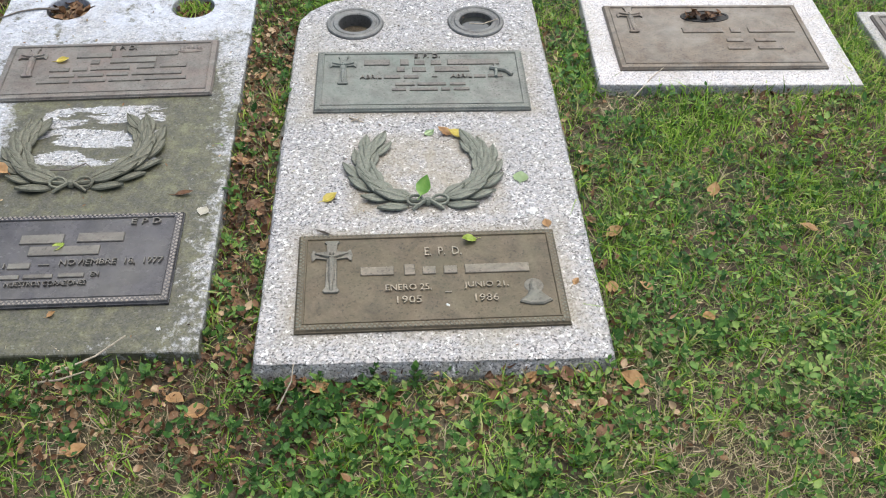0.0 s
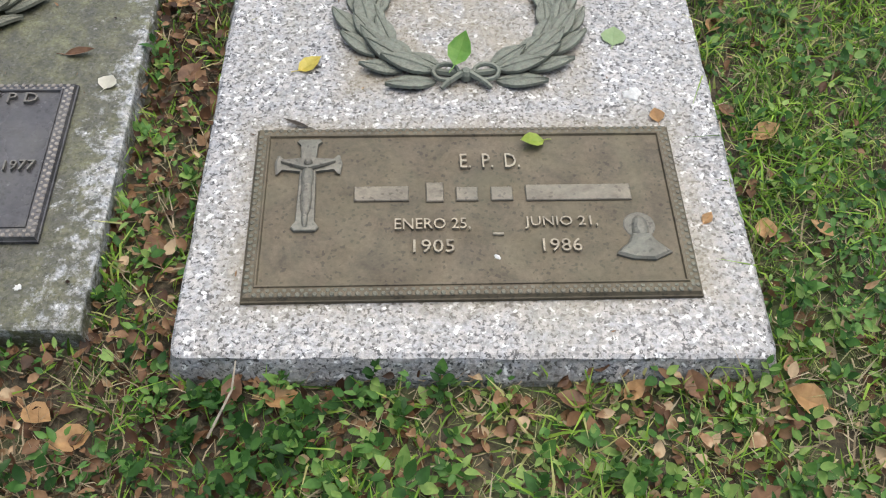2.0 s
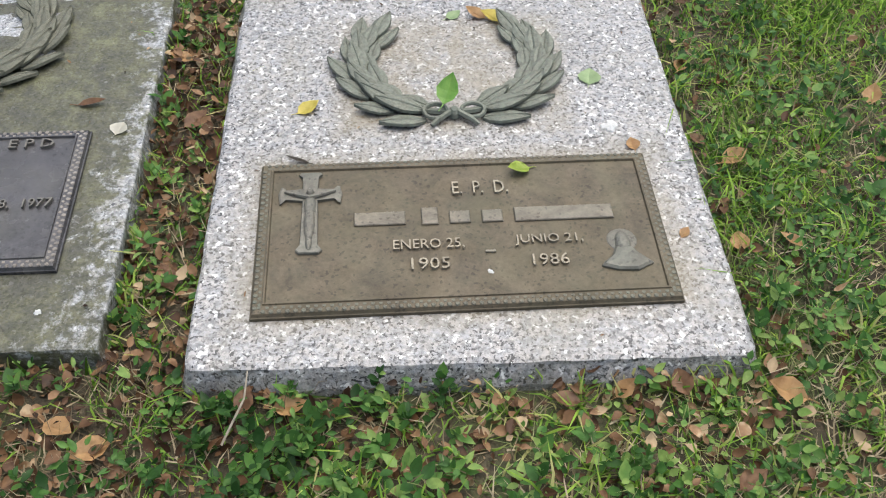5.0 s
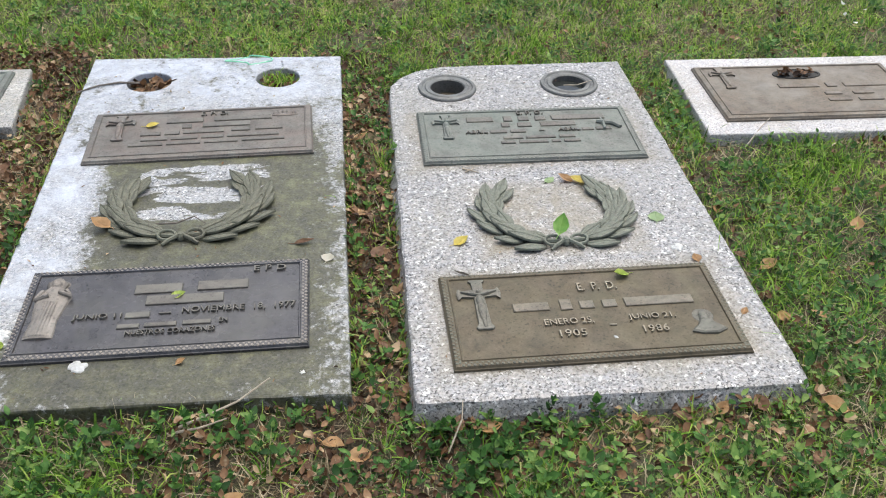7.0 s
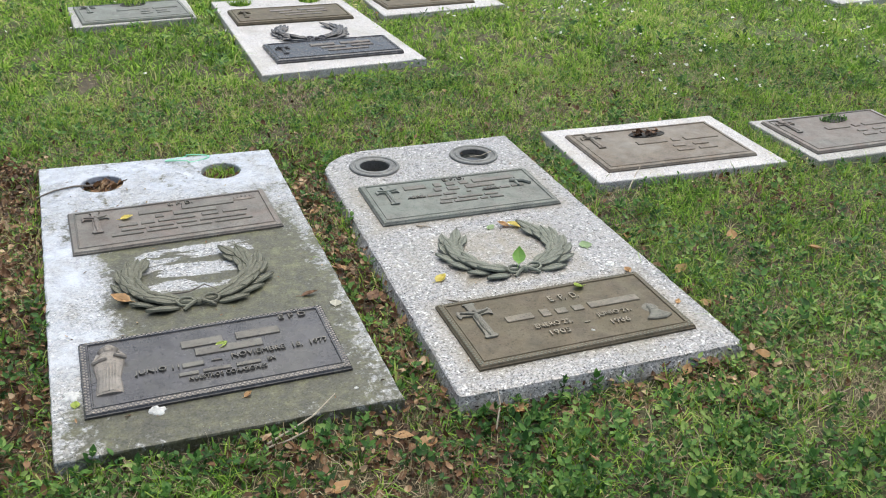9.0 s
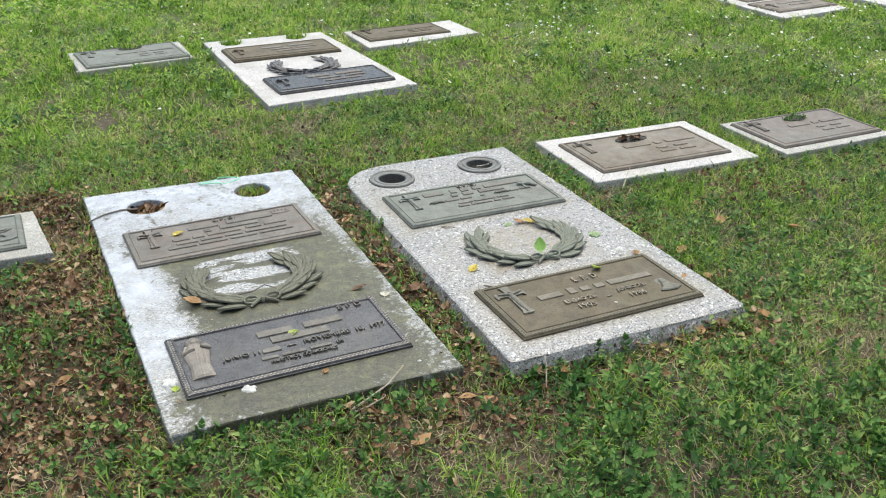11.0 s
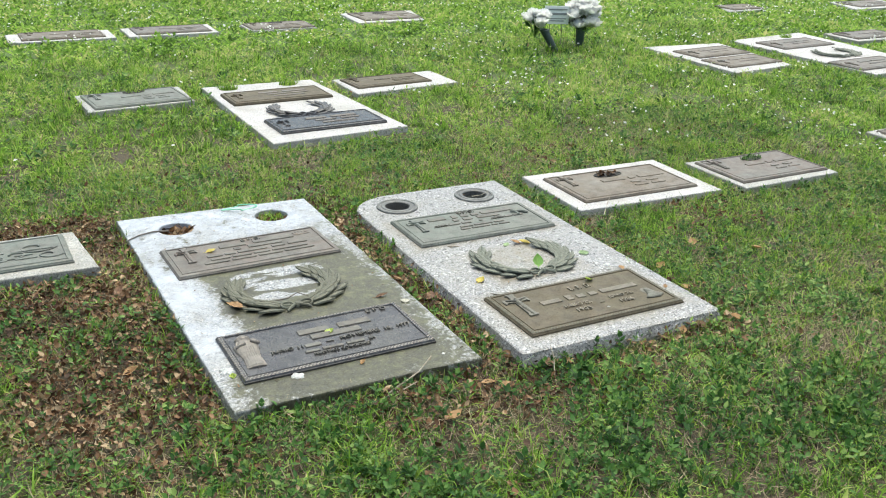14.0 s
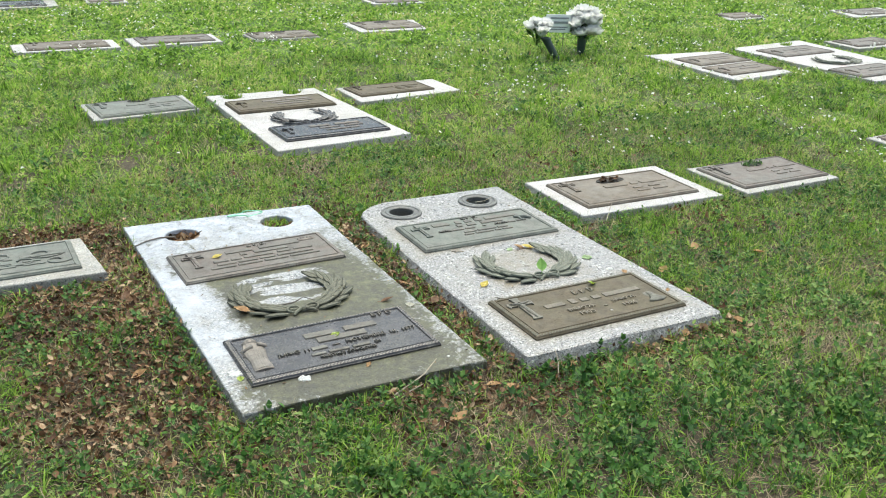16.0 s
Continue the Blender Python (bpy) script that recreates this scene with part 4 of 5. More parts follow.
for x, y in ((3.687, 3.188), (3.722, 3.558)):
    p = plaque(th, x - cx, y - cy, 0.045, 0.57, 0.3, 4, RUSTY_BRONZE, RUSTY_BRONZE, "worn brown bronze plaque", rope=False)
    crucifix(p, -0.2, -0.05, LIFT, 0.11, GREY_BRONZE)
    bars([(-0.1, 0.02, 0.04, 0.03), (0.05, 0.2, 0.04, 0.03), (-0.06, 0.15, -0.03, 0.02)], LIFT, GREY_BRONZE, p)
th, cx, cy = marker([(4.31, 2.46), (5.1, 2.5), (5.22, 4.04), (4.284, 3.94)], 0.045, PALE_GRANITE, "pale slab with two plaques and a wreath", [(4.9, 3.9, 0.05, 0.04)], rough=0.002, step=0.05)
for x, y in ((4.62, 2.76), (4.71, 3.61)):
    p = plaque(th, x - cx, y - cy, 0.045, 0.62, 0.32, 3, GREY_BRONZE, GREY_BRONZE, "pale grey bronze plaque", rope=False)
    crucifix(p, -0.22, -0.05, LIFT, 0.12, GREY_BRONZE)
    bars([(-0.1, 0.02, 0.04, 0.03), (0.05, 0.2, 0.04, 0.03), (-0.06, 0.15, -0.03, 0.02)], LIFT, DARK_LETTER, p)
wreath(th, 4.7 - cx, 3.17 - cy, 0.045, 1.0, "pale weathered laurel wreath", 11, leaves=(7, 8, 7))

# ---- flower vases ----
def vase(x, y, lean, label):
    th = thing("flower_vase", x, y, 0, label, "vase", "cemetery flower vases")
    bm = bmesh.new()
    prof = [(0.0, -0.02), (0.03, -0.02), (0.032, 0.02), (0.038, 0.17), (0.041, 0.185), (0.043, 0.19), (0.036, 0.189), (0.03, 0.16), (0.0, 0.15)]
    made = [[bm.verts.new((q * math.cos(k * math.pi / 10) + lean[0] * h, q * math.sin(k * math.pi / 10) + lean[1] * h, h)) for k in range(20)] for q, h in prof[1:-1]]
    for a, b in zip(made, made[1:]):
        for k in range(20):
            bm.faces.new((a[k], a[(k + 1) % 20], b[(k + 1) % 20], b[k]))
    bm.faces.new(made[0][::-1]), bm.faces.new(made[-1])
    part("cone", bm, VASE_METAL, th)
    bm = bmesh.new()
    loft(bm, [[(q * math.cos(k * math.pi / 10) + lean[0] * h, q * math.sin(k * math.pi / 10) + lean[1] * h, h) for k in range(20)] for q, h in ((0.0435, 0.178), (0.046, 0.18), (0.046, 0.19), (0.0435, 0.192))], False, False)
    part("lip", bm, VASE_METAL, th)


def bouquet(x, y, z, blooms, spread, size, seed, label, squash=0.8):
    th = thing("flower_bouquet", x, y, z, label, "flowers", "bouquets in the vases")
    r = np.random.default_rng(seed)
    petal = leaf_shape(0.5, 0.25, 0.0, 0.75)
    head = []
    stems = bmesh.new()
    for k in range(blooms):
        d = r.normal(0, 1, 3)
        d /= np.linalg.norm(d)
        c = d * spread * r.uniform(0.55, 1.0) * (1, 1, squash)
        c[2] = max(c[2], -0.55 * spread) + spread * 0.75
        tube(stems, [(0, 0, -0.05), tuple(c * 0.5 + (0, 0, -0.01)), tuple(c)], 0.0022, 5)
        bm = bmesh.new()
        pv, pt = [], []
        for ring, (n, up, s) in enumerate(((8, 0.35, 1.0), (7, 0.75, 0.85), (5, 1.15, 0.6))):
            yaw = np.arange(n) * 2 * math.pi / n + ring * 0.4 + r.uniform(0, 0.3, n)
            v, t = strewn(petal, np.tile(c + (0, 0, 0.003 * ring), (n, 1)), yaw, np.full(n, up) + r.uniform(-0.2, 0.2, n), r.uniform(-0.3, 0.3, n), np.tile([size * s, size * s, size * s], (n, 1)) * r.uniform(0.85, 1.1, (n, 1)))
            pv.append((v, t))
        v, t = joined(*pv)
        verts = [bm.verts.new(q) for q in v]
        for f in t:
            bm.faces.new([verts[i] for i in f])
        part("blossom", bm, WHITE_PETAL, th)
    part("stems", stems, WEED, th, "thin green stems")
    v, t = strewn(leaf_shape(0.2, 0.2, 0, 0.4), np.stack([r.normal(0, spread * 0.45, 14), r.normal(0, spread * 0.45, 14), r.uniform(0, spread * 0.9, 14)], 1), r.uniform(0, 6.3, 14), r.uniform(0, 1.1, 14), r.uniform(-1, 1, 14), np.tile([0.07, 0.06, 0.06], (14, 1)))
    bm = bmesh.new()
    verts = [bm.verts.new(q) for q in v]
    for f in t:
        bm.faces.new([verts[i] for i in f])
    part("foliage", bm, WEED, th, "dark green leaves")


vase(2.625, 4.145, (-0.55, 0.28), "leaning dark green metal vase in the grass")
vase(2.93, 4.26, (0.0, 0.02), "upright dark green metal vase in the grass")
bouquet(2.46, 4.225, 0.17, 22, 0.11, 0.058, 21, "loose bunch of white flowers with dark leaves", 0.6)
bouquet(2.94, 4.265, 0.15, 52, 0.12, 0.085, 22, "full white round bouquet of flowers", 1.0)
th = thing("name_card", 2.73, 4.33, 0, "white printed card on two wire legs", "card", rz=-25)
bm = bmesh.new()
block(bm, -0.1, -0.003, 0.2, 0.1, 0.003, 0.345, 0.001)
part("card", bm, CARD, th)
for side in (-1, 1):
    bm = bmesh.new()
    tube(bm, [(side * 0.05, 0.006, -0.02), (side * 0.05, 0.006, 0.3)], 0.0025, 6)
    part("leg", bm, WIRE, th, "thin wire leg")
for zz, h, w in ((0.31, 0.012, 0.085), (0.272, 0.018, 0.09), (0.24, 0.008, 0.08), (0.222, 0.008, 0.06)):
    bm = bmesh.new()
    block(bm, -w, -0.005, zz, w, -0.002, zz + h, 0.0005)
    part("print_bar", bm, CARD_INK, th)


# ---- lawn, weeds and litter ----
def wavy(x, y, scale, seed):
    """Smooth random field between 0 and 1."""
    r = np.random.default_rng(seed)
    out = np.zeros_like(x)
    for k in range(7):
        a, f, ph = r.uniform(0, 6.3), scale * r.uniform(0.6, 2.2), r.uniform(0, 6.3)
        out += np.sin((x * math.cos(a) + y * math.sin(a)) * f + ph)
    return np.clip(0.5 + out / 7.0, 0, 1)


def box_field(x, y, x0, x1, y0, y1, soft):
    def side(v, a, b):
        return np.clip((v - a) / soft + 0.5, 0, 1) * np.clip((b - v) / soft + 0.5, 0, 1)
    return side(x, x0, x1) * side(y, y0, y1)


def litter_field(x, y):
    f = 0.02 + 0.06 * wavy(x, y, 5, 3) ** 2
    for x0, x1, y0, y1, k in ((-0.54, -0.34, -0.12, 1.6, 1.0), (-1.8, -1.24, 0.0, 1.7, 1.0), (-1.7, -1.2, -0.3, 0.1, 0.6), (-0.95, 0.5, -0.32, -0.05, 0.5), (-0.86, -0.5, -0.22, -0.02, 0.8), (0.37, 0.5, -0.2, 1.3, 0.3), (-1.5, 1.3, 1.42, 1.75, 0.14), (0.9, 1.3, 0.5, 0.9, 0.3)):
        f = np.maximum(f, k * box_field(x, y, x0, x1, y0, y1, 0.14) * (0.55 + 0.6 * wavy(x, y, 14, 5)))
    return np.clip(f, 0, 1)


def straw_field(x, y):
    f = 0.1 * wavy(x, y, 6, 8)
    for cx, cy, r, k in ((0.62, -0.36, 0.26, 0.9), (-0.62, -0.3, 0.22, 0.9), (1.87, 1.85, 0.2, 0.7), (-0.1, -0.55, 0.22, 0.4), (-1.5, -0.1, 0.2, 0.5), (0.6, 1.75, 0.3, 0.4), (2.5, 3.2, 0.3, 0.5), (-0.3, 2.1, 0.35, 0.5)):
        f = np.maximum(f, k * np.exp(-((x - cx) ** 2 + (y - cy) ** 2) / r ** 2))
    return np.clip(f, 0, 1)


def weed_field(x, y):
    f = 0.16 + 0.6 * wavy(x, y, 4, 11) ** 2
    for x0, x1, y0, y1, k in ((-0.55, -0.34, -0.15, 1.5, 0.55), (-1.4, 0.6, -0.8, -0.02, 0.7), (-1.25, -0.8, -0.3, 0.02, 1.0), (-0.5, -0.1, -0.35, -0.06, 0.85), (0.0, 0.9, -0.9, -0.3, 0.6), (-2.4, -1.2, -1.0, 0.0, 0.6), (0.5, 2.2, -1.0, 0.6, 0.25)):
        f = np.maximum(f, k * box_field(x, y, x0, x1, y0, y1, 0.12) * (0.35 + 0.95 * wavy(x, y, 11, 13)))
    return np.clip(f, 0, 1) * (1 - 0.85 * straw_field(x, y)) * (1 - 0.6 * litter_field(x, y))


def off_stone(x, y, gap=0.004):
    """Keeps what does not lie on a slab."""
    free = np.ones(len(x), bool)
    for quad, _ in OUTLINES:
        inside = np.ones(len(x), bool)
        for (ax, ay), (bx, by) in zip(quad, quad[1:] + quad[:1]):
            n = math.hypot(bx - ax, by - ay)
            inside &= ((bx - ax) * (y - ay) - (by - ay) * (x - ax)) / n > -gap
        free &= ~inside
    return free


def sown(boxes, per, chance, seed, gap=0.004):
    r = np.random.default_rng(seed)
    xs, ys = [], []
    for x0, x1, y0, y1 in boxes:
        n = int((x1 - x0) * (y1 - y0) * per)
        xs.append(r.uniform(x0, x1, n)), ys.append(r.uniform(y0, y1, n))
    x, y = np.concatenate(xs), np.concatenate(ys)
    keep = (r.uniform(0, 1, len(x)) < chance(x, y)) & off_stone(x, y, gap)
    x, y = x[keep], y[keep]
    return np.stack([x, y, rolling(x, y)], 1), r


NEAR = [(-2.5, 2.4, -1.0, 2.3)]
FRONT = [(-1.9, 1.5, -1.0, 1.5)]
BESIDE = [(-2.5, -1.9, -1.0, 1.5), (1.5, 2.4, -1.0, 1.5), (-2.5, 2.4, 1.5, 2.3)]
MIDDLE = [(-1.9, 4.7, 2.3, 5.0), (2.4, 4.7, 0.2, 2.3)]
FAR = [(-1.7, 10.0, 5.0, 11.0), (4.7, 9.0, 1.5, 5.0)]
MARGIN = [(-10.0, 12.0, -8.0, -1.0), (-10.0, -2.55, -1.0, 2.3), (-10.0, -1.9, 2.3, 5.0), (2.4, 12.0, -1.0, 0.2), (4.7, 12.0, 0.2, 1.5), (9.0, 12.0, 1.5, 5.0), (-10.0, -1.7, 5.0, 11.0), (10.0, 12.0, 5.0, 11.0), (-10.0, 12.0, 11.0, 14.0)]
BLADES = [blade_shape(b) for b in (0.15, 0.5, 0.9, 1.25)]


def lawn(name, boxes, per, tall, wide, seed, mat, chance, label, lay=(-0.95, 0.15)):
    places, r = sown(boxes, per, chance, seed)
    kind = r.integers(0, len(BLADES), len(places))
    pairs = []
    for k, shape in enumerate(BLADES):
        p = places[kind == k]
        n = len(p)
        h = r.uniform(tall[0], tall[1], n) * (0.65 + 0.7 * wavy(p[:, 0], p[:, 1], 7, 17))
        size = np.stack([h, r.uniform(wide[0], wide[1], n), h], 1)
        pairs.append(strewn(shape, p - (0, 0, 0.004), r.uniform(0, 6.283, n), r.uniform(lay[0], lay[1], n), r.uniform(-0.6, 0.6, n), size))
    return tagged(soup(name, *joined(*pairs), mat), label, "grass", kind="stuff")


def grass_chance(x, y):
    return np.clip((0.15 + 1.0 * wavy(x, y, 9, 19)) * (1 - 0.88 * litter_field(x, y)) * (1 - 0.8 * straw_field(x, y)), 0.03, 1)


lawn("lawn_grass", NEAR, 19000, (0.022, 0.066), (0.0024, 0.005), 31, GRASS, lambda x, y: grass_chance(x, y) * np.clip(0.25 + 1.3 * wavy(x, y, 24, 20), 0.1, 1) * (0.4 + 0.5 * np.clip(y + 0.6, 0, 1)), "short patchy green lawn grass round the markers")
lawn("lawn_grass", MIDDLE, 7200, (0.026, 0.075), (0.0045, 0.0085), 32, GRASS, grass_chance, "green lawn grass between the marker rows", (-1.25, -0.1))
lawn("lawn_grass", FAR, 3000, (0.035, 0.075), (0.012, 0.022), 33, GRASS, lambda x, y: 0.6 + 0.4 * wavy(x, y, 6, 23), "bright green lawn grass farther off", (-1.35, -0.35))
lawn("lawn_grass", MARGIN, 420, (0.045, 0.09), (0.018, 0.034), 38, GRASS, lambda x, y: 0.5 + 0.5 * wavy(x, y, 4, 24), "open green lawn reaching away from the markers")
lawn("dry_grass", NEAR, 5400, (0.02, 0.07), (0.0014, 0.003), 34, STRAW, lambda x, y: np.clip(0.16 + straw_field(x, y), 0, 1), "dry straw and dead grass stems")
lawn("dry_grass", MIDDLE, 550, (0.03, 0.075), (0.0025, 0.0045), 35, STRAW, lambda x, y: np.clip(0.3 + straw_field(x, y), 0, 1), "dry grass stems in the lawn")


def mulch(name, boxes, per, long, wide, seed, label, chance=lambda x, y: 0.35 + 0.65 * wavy(x, y, 10, 29)):
    """Dead stems lying flat on the soil."""
    places, r = sown(boxes, per, chance, seed, 0.0)
    n = len(places)
    h = r.uniform(long[0], long[1], n)
    places[:, 2] += r.uniform(0.001, 0.012, n)
    v, t = strewn(BLADES[1], places, r.uniform(0, 6.3, n), r.uniform(1.2, 1.75, n), r.uniform(-0.3, 0.3, n), np.stack([h, r.uniform(wide[0], wide[1], n), h], 1))
    tagged(soup(name, v, t, STRAW), label, "mulch", kind="stuff")


mulch("dry_mulch", NEAR, 3200, (0.02, 0.06), (0.0014, 0.0034), 36, "dry stems lying on dark soil")
mulch("dry_mulch", FRONT, 9000, (0.02, 0.055), (0.0014, 0.003), 39, "bleached straw over bare patches of soil", lambda x, y: np.clip(straw_field(x, y) - 0.2, 0, 1) ** 1.5)
mulch("dry_mulch", MIDDLE, 350, (0.03, 0.07), (0.002, 0.005), 37, "dry stems under the lawn")


def leaves(name, boxes, per, chance, long, seed, mat, height, label, category, shapes, tilt=0.5, gap=0.0):
    places, r = sown(boxes, per, chance, seed, gap)
    kind = r.integers(0, len(shapes), len(places))
    pairs = []
    for k, shape in enumerate(shapes):
        p = places[kind == k].copy()
        n = len(p)
        p[:, 2] += r.uniform(height[0], height[1], n)
        s = r.uniform(long[0], long[1], n)
        size = np.stack([s, s * r.uniform(0.75, 1.15, n), s], 1)
        pairs.append(strewn(shape, p, r.uniform(0, 6.283, n), r.normal(0.0, tilt, n), r.normal(0, tilt, n), size))
    return tagged(soup(name, *joined(*pairs), mat), label, category, kind="stuff")


WEED_SHAPES = [leaf_shape(0.15, 0.3, 0, 0.4), leaf_shape(-0.25, 0.35, 0.15, 0.34), leaf_shape(0.3, 0.2, -0.15, 0.46)]
DEAD_SHAPES = [leaf_shape(0.35, 0.4, 0.2, 0.46), leaf_shape(-0.4, 0.3, -0.3, 0.5), leaf_shape(0.15, 0.7, 0.3, 0.42), leaf_shape(0.6, 0.2, -0.2, 0.5)]
leaves("broadleaf_weeds", NEAR, 2600, weed_field, (0.008, 0.02), 41, WEED, (0.006, 0.03), "low broad-leaved green weeds", "weeds", WEED_SHAPES, 0.4)


SMALL_SHAPES = [small_leaf(0.15, 0.3, 0.42), small_leaf(-0.3, 0.35, 0.36), small_leaf(0.35, 0.2, 0.48)]


def rosettes(name, boxes, per, chance, count, long, tall, seed, label, shapes=SMALL_SHAPES, mat=WEED):
    """Small weeds: leaves in whorls round short stems."""
    places, r = sown(boxes, per, chance, seed, 0.008)
    pairs = []
    for k, shape in enumerate(shapes):
        p = places[k::len(shapes)]
        n = len(p) * count
        c = np.repeat(p, count, 0).copy()
        grow = np.repeat(r.uniform(0.6, 1.25, len(p)), count)
        yaw = np.tile(np.arange(count) * 2.4, len(p)) + np.repeat(r.uniform(0, 6.3, len(p)), count) + r.normal(0, 0.25, n)
        f = np.tile(np.arange(count) / count, len(p))
        c[:, 2] += (tall[0] + (tall[1] - tall[0]) * f) * grow
        out = (0.012 + 0.012 * (1 - f)) * grow
        c[:, 0] += np.cos(yaw) * out * 0.4 + r.normal(0, 0.004, n)
        c[:, 1] += np.sin(yaw) * out * 0.4 + r.normal(0, 0.004, n)
        s = r.uniform(long[0], long[1], n) * grow * (1 - 0.35 * f)
        pairs.append(strewn(shape, c, yaw, r.normal(0.15, 0.28, n) + 0.4 * f, r.normal(0, 0.3, n), np.stack([s, s, s], 1)))
    tagged(soup(name, *joined(*pairs), mat), label, "weeds", kind="stuff")


rosettes("broadleaf_weeds", NEAR, 420, weed_field, 9, (0.016, 0.03), (0.008, 0.042), 46, "clumps of low broad-leaved weeds", WEED_SHAPES)
rosettes("broadleaf_weeds", BESIDE, 420, weed_field, 8, (0.014, 0.026), (0.004, 0.034), 50, "carpet of small green weeds in the lawn")
rosettes("broadleaf_weeds", FRONT, 1300, weed_field, 8, (0.011, 0.022), (0.004, 0.034), 49, "dense carpet of small dark green weeds")
# these clumps take the lighter grass colour to paint in stronger sun
rosettes("broadleaf_weeds", MIDDLE, 150, lambda x, y: np.clip(0.1 + weed_field(x, y) * 1.2, 0, 1), 7, (0.018, 0.036), (0.008, 0.045), 47, "clumps of clover, coloured lighter for the sunnier lawn", mat=GRASS)
rosettes("broadleaf_weeds", MIDDLE, 70, weed_field, 8, (0.025, 0.045), (0.01, 0.05), 56, "clumps of darker weeds between the rows")
# far clumps also get the grass colour, as sunlight put into colour
rosettes("broadleaf_weeds", FAR, 50, lambda x, y: 0.2 + 0.8 * wavy(x, y, 2.5, 27) ** 2, 6, (0.035, 0.06), (0.02, 0.06), 48, "clumps of clover, coloured bright for the sunlit far lawn", mat=GRASS)


def seedlings(name, boxes, per, chance, seed, label):
    """Young upright weeds: a thin stem with pairs of ovate leaves that shrink towards the tip."""
    places, r = sown(boxes, per, chance, seed, 0.012)
    pairs = []
    stem = (np.array([(0, 0.5, 0), (0.43, -0.25, 0), (-0.43, -0.25, 0), (0, 0.3, 1), (0.26, -0.15, 1), (-0.26, -0.15, 1)]), np.array([(0, 1, 4), (0, 4, 3), (1, 2, 5), (1, 5, 4), (2, 0, 3), (2, 3, 5)]))
    n = len(places)
    h = r.uniform(0.025, 0.065, n)
    yaw, lean = r.uniform(0, 6.283, n), r.normal(0, 0.3, n)
    pairs.append(strewn(stem, places, yaw, lean, np.zeros(n), np.stack([np.full(n, 0.0022), np.full(n, 0.0022), h], 1)))
    top = turns(yaw, lean, np.zeros(n)) @ np.array([0, 0, 1.0])
    for level, (f, size) in enumerate(((0.35, 0.85), (0.62, 1.0), (0.84, 0.8), (1.0, 0.5))):
        for side in (0, math.pi):
            shape = WEED_SHAPES[(level + (side > 0)) % 3]
            s = r.uniform(0.016, 0.032, n) * size
            pairs.append(strewn(shape, places + top * (h * f)[:, None], yaw + side + level * 1.57 + r.normal(0, 0.2, n), r.normal(0.3, 0.25, n) + 0.2 * level, r.normal(0, 0.2, n), np.stack([s, s * 1.05, s], 1)))
    tagged(soup(name, *joined(*pairs), WEED), label, "weeds", kind="stuff")


seedlings("weed_seedlings", [(-1.5, 0.9, -0.9, 0.0), (-0.55, -0.33, 0.0, 1.5)], 680, lambda x, y: np.clip(weed_field(x, y) - 0.04, 0, 1), 55, "young upright weeds with ovate leaves")


def tufts(name, boxes, per, chance, count, tall, wide, seed, mat, label):
    """Grass tufts: blades fanning out from one crown."""
    places, r = sown(boxes, per, chance, seed, 0.006)
    pairs = []
    for k, shape in enumerate(BLADES):
        p = places[k::len(BLADES)]
        n = len(p) * count
        c = np.repeat(p, count, 0) + np.stack([r.normal(0, 0.006, n), r.normal(0, 0.006, n), np.full(n, -0.004)], 1)
        h = r.uniform(tall[0], tall[1], n) * np.repeat(r.uniform(0.6, 1.2, len(p)), count)
        pairs.append(strewn(shape, c, r.uniform(0, 6.3, n), r.uniform(-0.9, 0.1, n), r.uniform(-0.3, 0.3, n), np.stack([h, r.uniform(wide[0], wide[1], n), h], 1)))
    tagged(soup(name, *joined(*pairs), mat), label, "grass", kind="stuff")


tufts("grass_tufts", NEAR, 170, lambda x, y: np.clip(0.2 + 0.8 * wavy(x, y, 8, 57), 0, 1) * (1 - 0.6 * litter_field(x, y)), 14, (0.035, 0.085), (0.003, 0.0055), 58, GRASS, "tufts of longer bright grass")
tufts("grass_tufts", MIDDLE, 150, lambda x, y: wavy(x, y, 5, 59), 12, (0.05, 0.1), (0.005, 0.008), 60, GRASS, "tufts of longer grass between the rows")
tufts("fine_tufts", NEAR, 330, lambda x, y: np.clip(0.25 + 0.75 * wavy(x, y, 7, 61), 0, 1) * (1 - 0.7 * litter_field(x, y)) * (0.35 + 0.65 * np.clip(x * 1.6 + 0.4, 0, 1)), 16, (0.03, 0.07), (0.001, 0.0022), 62, OLIVE, "wispy olive tufts of fine grass")
tufts("fine_tufts", [(-0.35, 0.55, -0.21, -0.085), (0.4, 0.56, -0.2, 0.9)], 1100, lambda x, y: wavy(x, y, 12, 66) ** 1.5, 12, (0.018, 0.045), (0.0008, 0.0016), 65, OLIVE, "fine pale grass along a marker's edge")
tufts("fine_tufts", MIDDLE, 120, lambda x, y: wavy(x, y, 5, 64), 12, (0.04, 0.08), (0.003, 0.005), 63, OLIVE, "olive tufts of fine grass between the rows")
tufts("dry_tufts", NEAR, 60, lambda x, y: np.clip(0.1 + straw_field(x, y) * 1.5, 0, 1), 14, (0.03, 0.075), (0.0016, 0.003), 71, STRAW, "tufts of dry dead grass")
leaves("dead_leaf_litter", NEAR, 5200, litter_field, (0.009, 0.026), 43, LITTER, (0.004, 0.03), "curled brown dead leaf litter", "leaf litter", DEAD_SHAPES, 0.45)
leaves("dead_leaf_litter", NEAR, 6000, lambda x, y: np.clip(litter_field(x, y) - 0.1, 0, 1), (0.008, 0.022), 44, LITTER, (0.002, 0.015), "crumbled brown leaf scraps", "leaf litter", DEAD_SHAPES, 0.6)
